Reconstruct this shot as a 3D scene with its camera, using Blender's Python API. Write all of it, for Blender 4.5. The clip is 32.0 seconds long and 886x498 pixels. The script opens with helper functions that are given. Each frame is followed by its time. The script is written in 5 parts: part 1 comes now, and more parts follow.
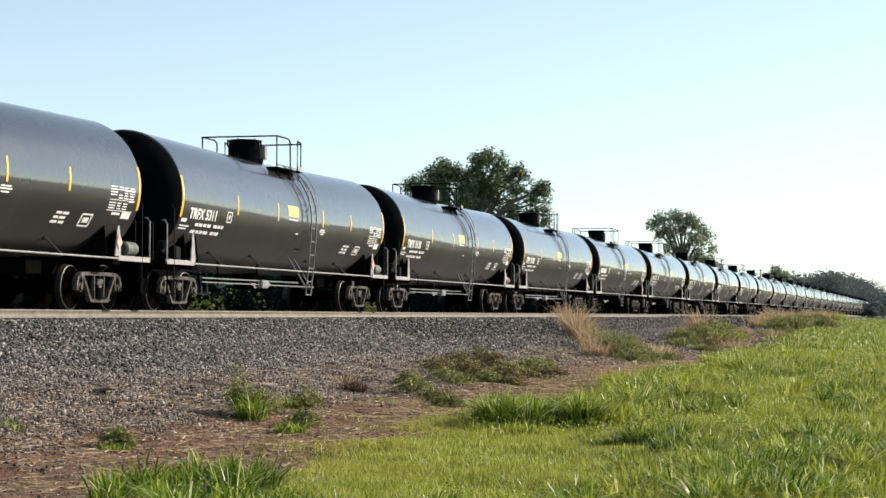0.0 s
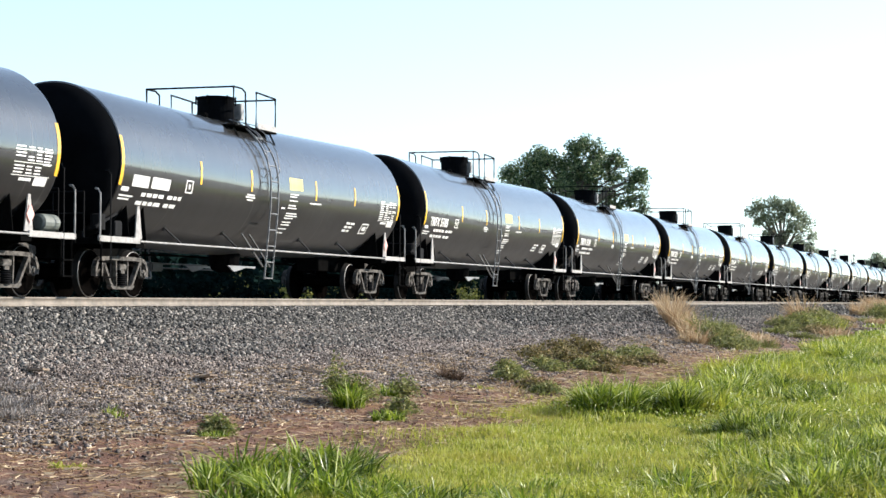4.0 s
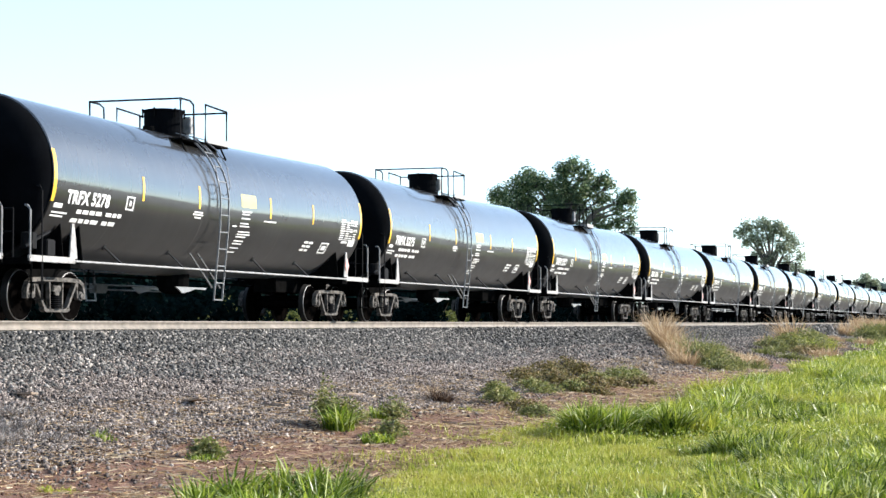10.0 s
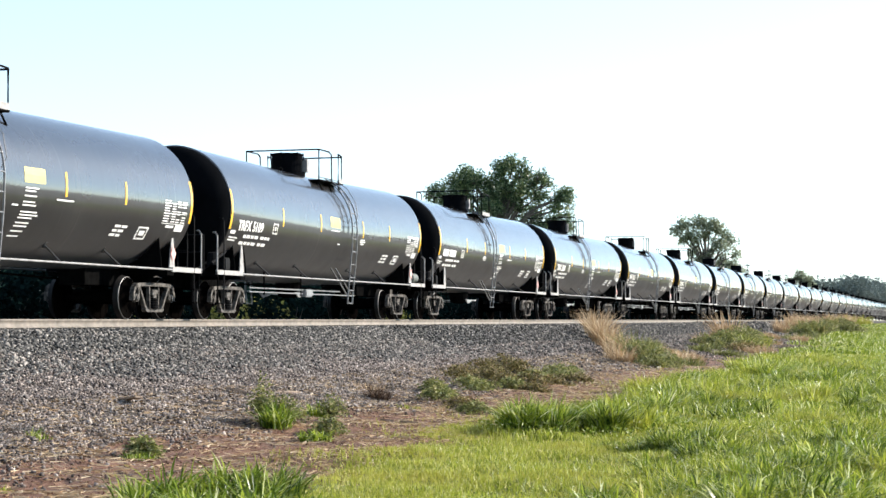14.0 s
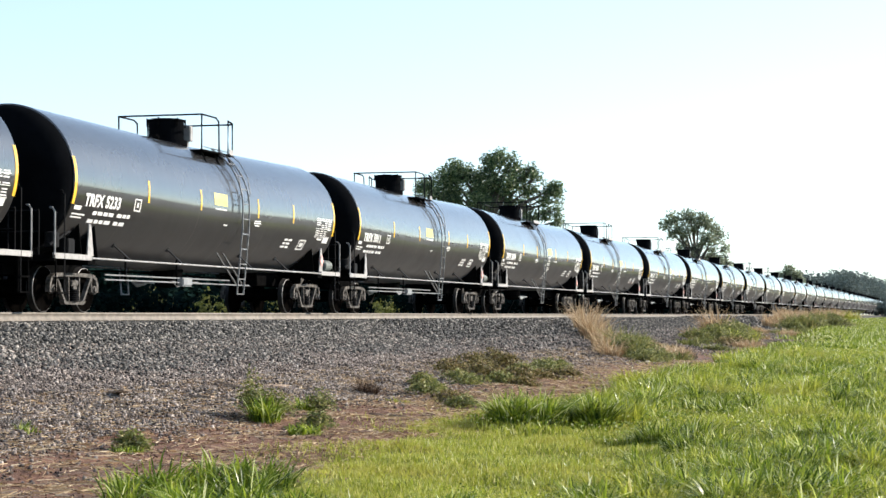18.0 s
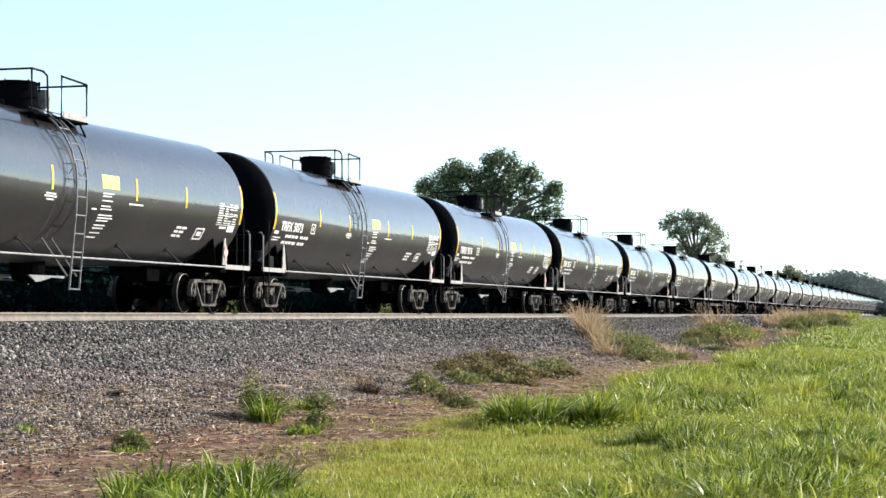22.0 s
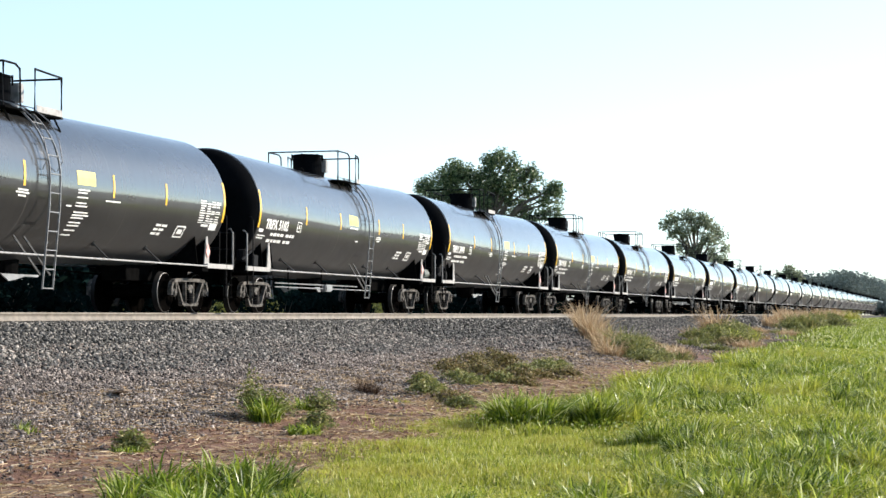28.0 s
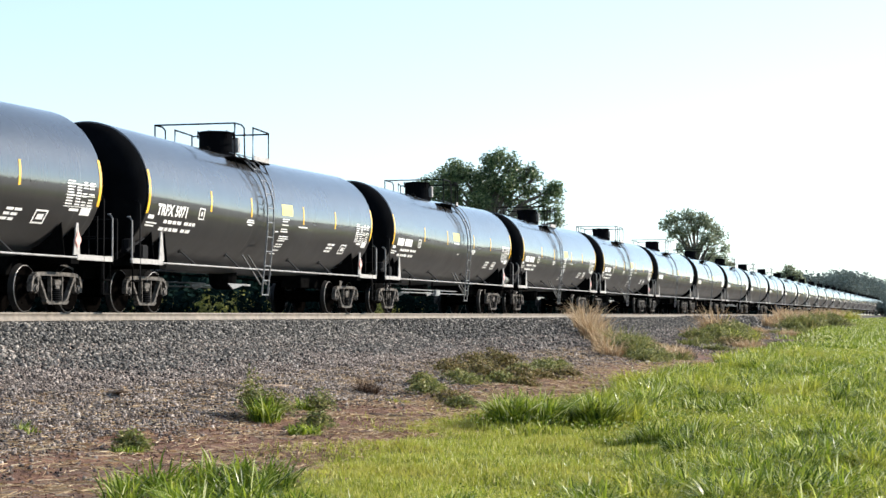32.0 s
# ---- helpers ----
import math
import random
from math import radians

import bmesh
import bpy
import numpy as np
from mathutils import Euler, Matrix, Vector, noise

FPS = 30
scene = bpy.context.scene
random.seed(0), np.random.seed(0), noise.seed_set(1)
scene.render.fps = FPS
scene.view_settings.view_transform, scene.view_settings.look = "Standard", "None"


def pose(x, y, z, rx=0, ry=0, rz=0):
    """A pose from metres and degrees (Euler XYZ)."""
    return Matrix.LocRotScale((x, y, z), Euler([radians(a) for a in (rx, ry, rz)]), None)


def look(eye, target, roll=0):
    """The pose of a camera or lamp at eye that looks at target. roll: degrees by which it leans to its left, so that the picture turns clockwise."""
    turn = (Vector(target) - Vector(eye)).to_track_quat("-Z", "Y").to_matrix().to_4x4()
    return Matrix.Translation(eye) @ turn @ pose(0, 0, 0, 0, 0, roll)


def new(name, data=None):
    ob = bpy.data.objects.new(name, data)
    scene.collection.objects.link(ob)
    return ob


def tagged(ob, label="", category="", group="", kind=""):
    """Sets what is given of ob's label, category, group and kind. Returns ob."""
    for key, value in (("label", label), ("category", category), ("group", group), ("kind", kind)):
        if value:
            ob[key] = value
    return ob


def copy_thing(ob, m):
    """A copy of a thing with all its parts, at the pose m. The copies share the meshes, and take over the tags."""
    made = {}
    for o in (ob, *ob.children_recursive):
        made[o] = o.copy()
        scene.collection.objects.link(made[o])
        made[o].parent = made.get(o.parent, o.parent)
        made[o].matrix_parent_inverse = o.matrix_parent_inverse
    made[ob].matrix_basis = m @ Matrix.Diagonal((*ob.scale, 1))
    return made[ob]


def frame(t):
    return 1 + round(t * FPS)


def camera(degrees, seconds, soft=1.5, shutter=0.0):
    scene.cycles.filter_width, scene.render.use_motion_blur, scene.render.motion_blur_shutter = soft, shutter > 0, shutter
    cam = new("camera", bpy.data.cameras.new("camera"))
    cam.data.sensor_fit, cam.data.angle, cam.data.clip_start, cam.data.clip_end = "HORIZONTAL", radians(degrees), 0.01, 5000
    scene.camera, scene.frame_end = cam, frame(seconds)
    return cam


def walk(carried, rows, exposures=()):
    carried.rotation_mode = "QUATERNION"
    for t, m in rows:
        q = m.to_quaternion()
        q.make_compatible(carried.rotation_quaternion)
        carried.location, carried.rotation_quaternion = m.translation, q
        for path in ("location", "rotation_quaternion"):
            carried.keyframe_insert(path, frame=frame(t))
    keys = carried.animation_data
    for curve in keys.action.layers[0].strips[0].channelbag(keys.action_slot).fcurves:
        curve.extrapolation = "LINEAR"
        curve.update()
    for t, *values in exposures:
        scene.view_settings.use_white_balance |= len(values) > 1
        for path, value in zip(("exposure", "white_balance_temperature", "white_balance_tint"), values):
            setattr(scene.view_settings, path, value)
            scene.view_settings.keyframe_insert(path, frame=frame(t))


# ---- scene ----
# World: x runs along the track, away from the camera; y across it; z = 0 is the top of the rails.
D = 17.806          # the track's centre line
PITCH = 18.1        # coupled length of one tank car
EYE = (0.0, 0.0, -0.049)

cam = camera(27.09, 32.0)

# seconds, bearing off the track, tilt, lean (degrees)
TURNS = (
    (0, 14.838, 2.021, 0.285), (0.5, 14.883, 1.353, 0.202), (1, 14.882, 1.227, 0.201), (1.5, 14.863, 0.770, 0.172),
    (2, 14.854, 0.966, 0.119), (2.5, 15.336, 1.148, 0.111), (3, 15.643, 1.394, 0.253), (3.5, 17.160, 1.691, 0.233),
    (5.5, 18.389, 1.555, 0.216), (6, 18.424, 1.423, 0.175), (6.5, 18.433, 1.407, 0.198), (7, 18.442, 1.394, 0.271),
    (7.5, 18.455, 1.405, 0.172), (8, 18.465, 1.407, 0.201), (8.5, 18.419, 1.563, 0.187), (9, 18.374, 2.124, 0.014),
    (9.5, 18.107, 2.262, -0.012), (10, 17.511, 2.318, -0.005), (10.5, 16.958, 2.304, 0.133), (11, 16.302, 2.363, 0.054),
    (11.5, 16.022, 2.424, 0.074), (12, 15.618, 2.263, -0.026), (12.5, 15.466, 1.859, -0.032), (13, 15.538, 1.485, -0.080),
    (13.5, 15.439, 1.701, -0.043), (14, 15.565, 2.242, -0.095), (14.5, 15.098, 2.964, -0.007), (16.5, 15.220, 2.112, -0.103),
    (17, 15.203, 2.098, -0.027), (17.5, 15.228, 2.074, 0.0), (18, 15.228, 2.051, 0.0), (32, 15.228, 2.051, 0.0),
)


def aim(bearing, tilt, lean):
    a, b = radians(bearing), radians(tilt)
    way = Vector((math.cos(a) * math.cos(b), math.sin(a) * math.cos(b), math.sin(b)))
    return look(EYE, Vector(EYE) + way, lean)


walk(cam, [(t, aim(*turn)) for t, *turn in TURNS], exposures=(
    (0, 0.45, 7050, 10), (1, 0.56, 6950, 10), (2, 0.88, 6600, 10), (3, 0.9, 6500, 10), (6, 0.9, 6500, 10), (8, 1.06, 6350, 10), (10, 1.1, 6300, 10),
    (13, 0.95, 6500, 10), (14, 0.98, 6500, 10), (18, 0.82, 6600, 10), (32, 0.82, 6600, 10)))

# ---- light ----
SUN_BEARING, SUN_HEIGHT = -52.0, 24.5      # degrees from the x axis, and above the horizon
world = bpy.data.worlds.new("sky")
scene.world = world
world.use_nodes = True
wn = world.node_tree.nodes
sky = wn.new("ShaderNodeTexSky")
sky.sky_type, sky.sun_disc = "NISHITA", False
sky.sun_elevation, sky.sun_rotation = radians(SUN_HEIGHT), radians(90.0 - SUN_BEARING)
sky.air_density, sky.dust_density, sky.ozone_density, sky.altitude = 1.0, 0.1, 1.8, 900.0
wn["Background"].inputs["Strength"].default_value = 0.13
haze = wn.new("ShaderNodeHueSaturation")          # thin summer haze: a paler sky all over
haze.inputs["Saturation"].default_value = 0.60
world.node_tree.links.new(sky.outputs[0], haze.inputs["Color"])
tint = wn.new("ShaderNodeMix")
tint.data_type, tint.blend_type, tint.inputs[0].default_value, tint.inputs[7].default_value = "RGBA", "MULTIPLY", 1.0, (0.87, 1.0, 1.09, 1.0)
world.node_tree.links.new(haze.outputs[0], tint.inputs[6])
world.node_tree.links.new(tint.outputs[2], wn["Background"].inputs["Color"])

sun = new("sun", bpy.data.lights.new("sun", "SUN"))
sun.data.energy, sun.data.angle, sun.data.color = 4.7, radians(0.6), (1.0, 0.925, 0.82)
sa, sb = radians(SUN_BEARING), radians(SUN_HEIGHT)
sun.matrix_world = look((0, 0, 0), (-math.cos(sa) * math.cos(sb), -math.sin(sa) * math.cos(sb), -math.sin(sb)))


# ---- materials ----
class Nodes:
    """A material's node tree with short calls."""

    def __init__(self, name, rough=0.6, metal=0.0):
        self.m = bpy.data.materials.new(name)
        self.m.use_nodes = True
        self.t = self.m.node_tree
        self.b = self.t.nodes["Principled BSDF"]
        self.b.inputs["Roughness"].default_value = rough
        self.b.inputs["Metallic"].default_value = metal
        self.geo = self.t.nodes.new("ShaderNodeTexCoord")

    def node(self, kind, **ins):
        n = self.t.nodes.new(kind)
        for key, v in ins.items():
            key = key.replace("_", " ")
            if hasattr(v, "is_linked"):
                self.t.links.new(v, n.inputs[key])
            else:
                n.inputs[key].default_value = v
        return n

    def noise(self, scale, detail=4.0, rough=0.6, where=None, stretch=None):
        where = where or self.geo.outputs["Object"]
        if stretch:
            mp = self.node("ShaderNodeMapping", Vector=where)
            mp.inputs["Scale"].default_value = stretch
            where = mp.outputs[0]
        return self.node("ShaderNodeTexNoise", Vector=where, Scale=scale, Detail=detail, Roughness=rough).outputs["Fac"]

    def ramp(self, fac, *stops):
        n = self.t.nodes.new("ShaderNodeValToRGB")
        self.t.links.new(fac, n.inputs[0])
        el = n.color_ramp.elements
        while len(el) < len(stops):
            el.new(0.5)
        for e, (p, c) in zip(el, stops):
            e.position, e.color = p, (*(c if hasattr(c, "__len__") else (c, c, c)), 1)
        return n.outputs[0]

    def mix(self, fac, a, b, how="MIX"):
        n = self.t.nodes.new("ShaderNodeMix")
        n.data_type, n.blend_type = "RGBA", how
        for sock, v in ((n.inputs[0], fac), (n.inputs[6], a), (n.inputs[7], b)):
            if hasattr(v, "is_linked"):
                self.t.links.new(v, sock)
            else:
                sock.default_value = v if not hasattr(v, "__len__") or len(v) == 4 else (*v, 1)
        return n.outputs[2]

    def math(self, how, a, b=0.0):
        n = self.t.nodes.new("ShaderNodeMath")
        n.operation = how
        for sock, v in zip(n.inputs, (a, b)):
            if hasattr(v, "is_linked"):
                self.t.links.new(v, sock)
            else:
                sock.default_value = v
        return n.outputs[0]

    def set(self, **ins):
        for key, v in ins.items():
            key = key.replace("_", " ")
            if hasattr(v, "is_linked"):
                self.t.links.new(v, self.b.inputs[key])
            else:
                self.b.inputs[key].default_value = v if not hasattr(v, "__len__") or len(v) == 4 else (*v, 1)
        return self

    def bump(self, height, strength=0.3, distance=0.02):
        n = self.node("ShaderNodeBump", Height=height, Strength=strength, Distance=distance)
        self.t.links.new(n.outputs[0], self.b.inputs["Normal"])
        return self


def plain(name, colour, rough=0.6, metal=0.0, vary=0.25, scale=6.0, bump=0.1, gloss=0.5):
    """Painted or cast surface with grain and blotches at two scales."""
    n = Nodes(name, rough, metal)
    lo, hi = tuple(c * (1 - vary) for c in colour), tuple(min(1, c * (1 + vary)) for c in colour)
    a = n.noise(scale)
    n.b.inputs["Specular IOR Level"].default_value = gloss
    n.set(Base_Color=n.ramp(a, (0.3, lo), (0.7, hi)))
    if bump:
        n.bump(n.noise(scale * 8), bump, 0.01)
    return n.m


def tank_paint():
    """Glossy black tank paint; towards the belly road dirt dulls it and shade is painted in, with faint vertical runs
    of dust.
    """
    n = Nodes("black_tank_paint", 0.16)
    runs = n.noise(1.0, 3.0, 0.5, stretch=(5.0, 0.4, 0.4))
    dust = n.noise(0.7, 6.0, 0.65)
    film = n.math("MULTIPLY", runs, dust)
    sep = n.node("ShaderNodeSeparateXYZ", Vector=n.geo.outputs["Object"])
    high = n.math("ADD", n.math("DIVIDE", sep.outputs[2], 4.2), n.math("MULTIPLY", n.math("SUBTRACT", n.noise(0.6, 5.0, 0.6), 0.5), 0.10))
    # Lower-shell mask: belly shade is darkened into the colour along with the dirt.
    grime_shade = n.ramp(high, (0.40, 1.0), (0.58, 0.0))
    shell = n.ramp(film, (0.10, (0.010, 0.010, 0.0105)), (0.5, (0.022, 0.0215, 0.021)))
    streaks = n.ramp(n.noise(1.0, 2.0, 0.5, stretch=(7.0, 0.25, 0.22)), (0.66, 0.0), (0.74, 0.55))
    n.set(Base_Color=n.mix(streaks, n.mix(grime_shade, shell, n.ramp(film, (0.10, (0.0075, 0.0067, 0.006)), (0.5, (0.020, 0.0175, 0.0155)))), (0.085, 0.078, 0.070)),
          Roughness=n.ramp(dust, (0.3, 0.36), (0.75, 0.50)), Coat_Weight=n.ramp(high, (0.49, 0.12), (0.57, 1.0)), Coat_Roughness=0.11, Coat_IOR=2.0, Specular_IOR_Level=n.mix(grime_shade, (0.2, 0.2, 0.2), (0.33, 0.33, 0.33)),
          Sheen_Weight=n.ramp(high, (0.49, 0.065), (0.60, 0.03)), Sheen_Roughness=0.45, Sheen_Tint=(0.95, 0.93, 0.92, 1.0))
    n.bump(n.noise(0.5, 2.0, 0.45, stretch=(0.7, 0.8, 0.6)), 0.30, 0.05)
    n.t.links.new(n.b.inputs["Normal"].links[0].from_socket, n.b.inputs["Coat Normal"])
    return n.m


def ground_mat():
    """Ballast fines by the track, then straw-strewn red soil, then turf."""
    n = Nodes("track_side_ground", 0.95)
    sep = n.node("ShaderNodeSeparateXYZ", Vector=n.geo.outputs["Object"])
    wob = n.math("MULTIPLY", n.math("SUBTRACT", n.noise(0.25, 5.0, 0.65), 0.5), 4.5)
    fine = n.math("MULTIPLY", n.math("SUBTRACT", n.noise(2.2, 5.0, 0.7), 0.5), 2.0)
    e = n.math("ADD", n.math("ADD", n.math("ABSOLUTE", n.math("SUBTRACT", D, sep.outputs[1])), wob), fine)
    grit = n.noise(28.0, 6.0, 0.75)
    gravel = n.ramp(grit, (0.36, (0.012, 0.011, 0.010)), (0.54, (0.060, 0.055, 0.050)), (0.72, (0.27, 0.24, 0.21)))
    chaff = n.ramp(n.noise(9.0, 6.0, 0.75, stretch=(0.5, 1.6, 1.0)), (0.36, (0.055, 0.036, 0.026)), (0.55, (0.17, 0.12, 0.09)), (0.70, (0.42, 0.34, 0.27)))
    soil = n.ramp(n.noise(5.0, 7.0, 0.7), (0.32, (0.070, 0.034, 0.022)), (0.55, (0.195, 0.094, 0.056)), (0.72, (0.31, 0.190, 0.130)))
    turf = n.ramp(n.noise(1.3, 7.0, 0.75), (0.32, (0.11, 0.125, 0.024)), (0.52, (0.21, 0.225, 0.040)), (0.70, (0.31, 0.28, 0.08)))
    step = lambda a, b: n.ramp(n.math("DIVIDE", e, 20.0), (a / 20, 0.0), (b / 20, 1.0))
    c = n.mix(step(3.2, 4.8), gravel, n.mix(0.42, gravel, chaff))
    c = n.mix(step(7.6, 9.0), c, n.mix(n.ramp(n.noise(1.1, 4.0), (0.50, 0.0), (0.66, 1.0)), soil, chaff))
    c = n.mix(step(11.6, 12.8), c, turf)
    # Unseen ground behind the camera, an invented grey that tones the tanks' reflections.
    unseen_ground = n.ramp(n.noise(0.9, 6.0, 0.7), (0.35, (0.090, 0.082, 0.072)), (0.65, (0.19, 0.175, 0.155)))
    off = n.math("ADD", sep.outputs[1], n.math("MULTIPLY", wob, 0.3))
    c = n.mix(n.ramp(n.math("DIVIDE", n.math("ADD", off, 40.0), 40.0), (0.945, 1.0), (0.965, 0.0)), c, unseen_ground)
    n.set(Base_Color=c)
    n.bump(n.mix(0.5, n.noise(30.0, 5.0, 0.7), n.noise(3.0, 4.0, 0.6)), 0.7, 0.05)
    return n.m


def island_mat(name, *stops, rough=0.7, trans=0.0, tint=None, gloss=0.5):
    """One colour a piece, out of a ramp; leaves let some light through."""
    n = Nodes(name, rough)
    g = n.t.nodes.new("ShaderNodeNewGeometry")
    c = n.ramp(g.outputs["Random Per Island"], *stops)
    if tint:
        c = n.mix(n.ramp(n.noise(0.55, 5.0, 0.65), (0.46, 0.0), (0.64, 0.42)), c, tint)
    n.set(Base_Color=c, Specular_IOR_Level=gloss)
    if trans:
        tr = n.node("ShaderNodeBsdfTranslucent", Color=c)
        mx = n.t.nodes.new("ShaderNodeMixShader")
        mx.inputs[0].default_value = trans
        out = n.t.nodes["Material Output"]
        n.t.links.new(n.b.outputs[0], mx.inputs[1])
        n.t.links.new(tr.outputs[0], mx.inputs[2])
        n.t.links.new(mx.outputs[0], out.inputs[0])
    return n.m


PAINT = tank_paint()
BLACK = plain("black_steel", (0.005, 0.005, 0.005), 0.8, 0.0, 0.4, 6.0, 0.1, 0.0)
RAILING = plain("black_railing_paint", (0.008, 0.008, 0.009), 0.6, 0.0, 0.3, 6.0, 0.1, 0.08)
DUSTY = plain("dusty_cast_steel", (0.088, 0.080, 0.072), 0.8, 0.0, 0.95, 9.0, 0.5, 0.2)
GREYP = plain("worn_grey_paint", (0.27, 0.265, 0.26), 0.6, 0.0, 0.35, 7.0)
LIGHTP = plain("dusty_pale_edge_paint", (0.33, 0.315, 0.30), 0.6, 0.0, 0.35, 9.0)
WHITE = plain("white_stencil_paint", (0.80, 0.79, 0.76), 0.55, 0.0, 0.12, 9.0, 0.0)
YELLOW = plain("yellow_reflective_tape", (0.85, 0.50, 0.05), 0.18, 0.0, 0.15, 5.0, 0.0, 0.9)
PANEL = plain("pale_yellow_panel_paint", (0.80, 0.66, 0.16), 0.45, 0.0, 0.12, 5.0, 0.0)
LADDER = plain("grey_ladder_paint", (0.22, 0.22, 0.222), 0.4, 0.0, 0.3, 6.0)
TANKGREEN = plain("dull_green_grey_paint", (0.13, 0.145, 0.13), 0.6, 0.0, 0.3, 6.0)
STRUT = plain("dull_black_strut_paint", (0.07, 0.067, 0.064), 0.5, 0.0, 0.3, 6.0)
# Blacker than the shell: car-end shade is in the colour; the manway shares it.
MATT = plain("matt_shade_black_paint", (0.0035, 0.004, 0.005), 0.9, 0.0, 0.3, 2.0, 0.1, 0.01)
BOARD = plain("weathered_grey_board", (0.34, 0.25, 0.18), 0.9, 0.0, 0.35, 9.0, 0.4)
RED = plain("faded_red_paint", (0.72, 0.40, 0.36), 0.5, 0.0, 0.2, 5.0, 0.0)
TREAD = plain("dark_tread_steel", (0.011, 0.010, 0.0095), 0.5, 0.0, 0.3, 6.0, 0.1, 0.1)
RIM = plain("bright_worn_rim_edge", (0.17, 0.165, 0.16), 0.45, 0.5, 0.3)
WHEEL = plain("rusty_black_wheel", (0.0030, 0.0026, 0.0024), 0.9, 0.0, 0.4, 9.0, 0.1, 0.0)
RUST = plain("pale_rusted_rail", (0.20, 0.172, 0.142), 0.75, 0.0, 0.35, 4.0, 0.2)
HEAD = plain("polished_rail_head", (0.36, 0.33, 0.30), 0.45, 0.5, 0.15)
TIE = plain("weathered_creosote_timber", (0.075, 0.06, 0.05), 0.9, 0.0, 0.4, 8.0, 0.5)
GROUND = ground_mat()
STONE = island_mat("crushed_grey_ballast", (0.0, (0.012, 0.012, 0.012)), (0.45, (0.056, 0.054, 0.050)), (0.8, (0.145, 0.136, 0.124)), (1.0, (0.38, 0.345, 0.305)), rough=0.9)
CHIPS = island_mat("brown_gravel_chips", (0.0, (0.035, 0.026, 0.022)), (0.5, (0.160, 0.128, 0.110)), (0.8, (0.27, 0.22, 0.19)), (1.0, (0.50, 0.43, 0.37)), rough=0.9)
OLIVE = island_mat("olive_weed_leaf", (0.0, (0.08, 0.10, 0.03)), (0.5, (0.20, 0.22, 0.06)), (0.85, (0.34, 0.33, 0.11)), (1.0, (0.48, 0.42, 0.20)), rough=0.6, trans=0.35)
CREEP = island_mat("brown_olive_creeper_leaf", (0.0, (0.05, 0.038, 0.018)), (0.45, (0.15, 0.125, 0.040)), (0.8, (0.29, 0.24, 0.08)), (1.0, (0.48, 0.34, 0.19)), rough=0.7, trans=0.3)
GREYSTRAW = island_mat("bleached_grey_twigs", (0.0, (0.10, 0.085, 0.075)), (0.6, (0.33, 0.29, 0.26)), (1.0, (0.58, 0.53, 0.48)), rough=0.9, trans=0.1)
BROWN = island_mat("dead_brown_stalk", (0.0, (0.05, 0.03, 0.02)), (0.6, (0.14, 0.09, 0.06)), (1.0, (0.34, 0.23, 0.15)), rough=0.9, trans=0.15)
CLOD = island_mat("red_soil_clods", (0.0, (0.05, 0.024, 0.015)), (0.6, (0.18, 0.085, 0.052)), (1.0, (0.34, 0.23, 0.165)), rough=0.95)
GRASS = island_mat("green_grass", (0.0, (0.17, 0.20, 0.028)), (0.5, (0.36, 0.40, 0.052)), (0.85, (0.54, 0.52, 0.11)), (1.0, (0.74, 0.66, 0.33)), rough=0.5, trans=0.45, tint=(0.50, 0.44, 0.09), gloss=0.3)
LUSH = island_mat("lush_green_grass", (0.0, (0.07, 0.11, 0.015)), (0.5, (0.34, 0.40, 0.042)), (0.85, (0.58, 0.59, 0.10)), (1.0, (0.82, 0.80, 0.48)), rough=0.32, trans=0.45, tint=(0.46, 0.43, 0.07), gloss=0.18)
FRESH = island_mat("fresh_green_grass", (0.0, (0.035, 0.07, 0.010)), (0.4, (0.17, 0.25, 0.025)), (0.8, (0.42, 0.48, 0.065)), (1.0, (0.84, 0.84, 0.54)), rough=0.32, trans=0.45, gloss=0.18)
DEEP = island_mat("deep_green_grass", (0.0, (0.025, 0.055, 0.010)), (0.5, (0.16, 0.22, 0.025)), (0.85, (0.40, 0.46, 0.065)), (1.0, (0.78, 0.78, 0.48)), rough=0.32, trans=0.35, gloss=0.18)
DRY = island_mat("dry_straw_grass", (0.0, (0.30, 0.19, 0.10)), (0.6, (0.55, 0.40, 0.24)), (1.0, (0.78, 0.65, 0.46)), rough=0.8, trans=0.35, gloss=0.2)
LEAF = island_mat("cottonwood_leaf", (0.0, (0.032, 0.070, 0.040)), (0.6, (0.13, 0.19, 0.085)), (0.95, (0.33, 0.39, 0.19)), (1.0, (0.46, 0.50, 0.32)), rough=0.4, trans=0.35)
# Distance haze is mixed into this leaf colour, greyer and paler than LEAF.
HAZELEAF = island_mat("haze_pale_leaf", (0.0, (0.15, 0.19, 0.12)), (0.6, (0.29, 0.33, 0.22)), (1.0, (0.46, 0.48, 0.35)), rough=0.5, trans=0.45)
# Shade is put into these leaf colours, far darker than living foliage.
SHADEBUSH = island_mat("shaded_bush_leaf", (0.0, (0.006, 0.015, 0.014)), (0.7, (0.009, 0.021, 0.019)), (1.0, (0.012, 0.026, 0.021)), rough=0.95, trans=0.05, gloss=0.0)
# Far haze sits in the base colour: paler and bluer than near leaves.
WOODS = island_mat("hazy_woodland_leaf", (0.0, (0.115, 0.145, 0.14)), (1.0, (0.145, 0.178, 0.165)), rough=0.95, trans=0.2, gloss=0.1)
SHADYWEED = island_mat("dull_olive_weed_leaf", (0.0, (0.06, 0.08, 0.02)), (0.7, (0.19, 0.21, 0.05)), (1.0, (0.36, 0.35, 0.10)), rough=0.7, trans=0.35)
BARK = plain("grey_bark", (0.13, 0.11, 0.09), 0.9, 0.0, 0.3, 6.0, 0.5)


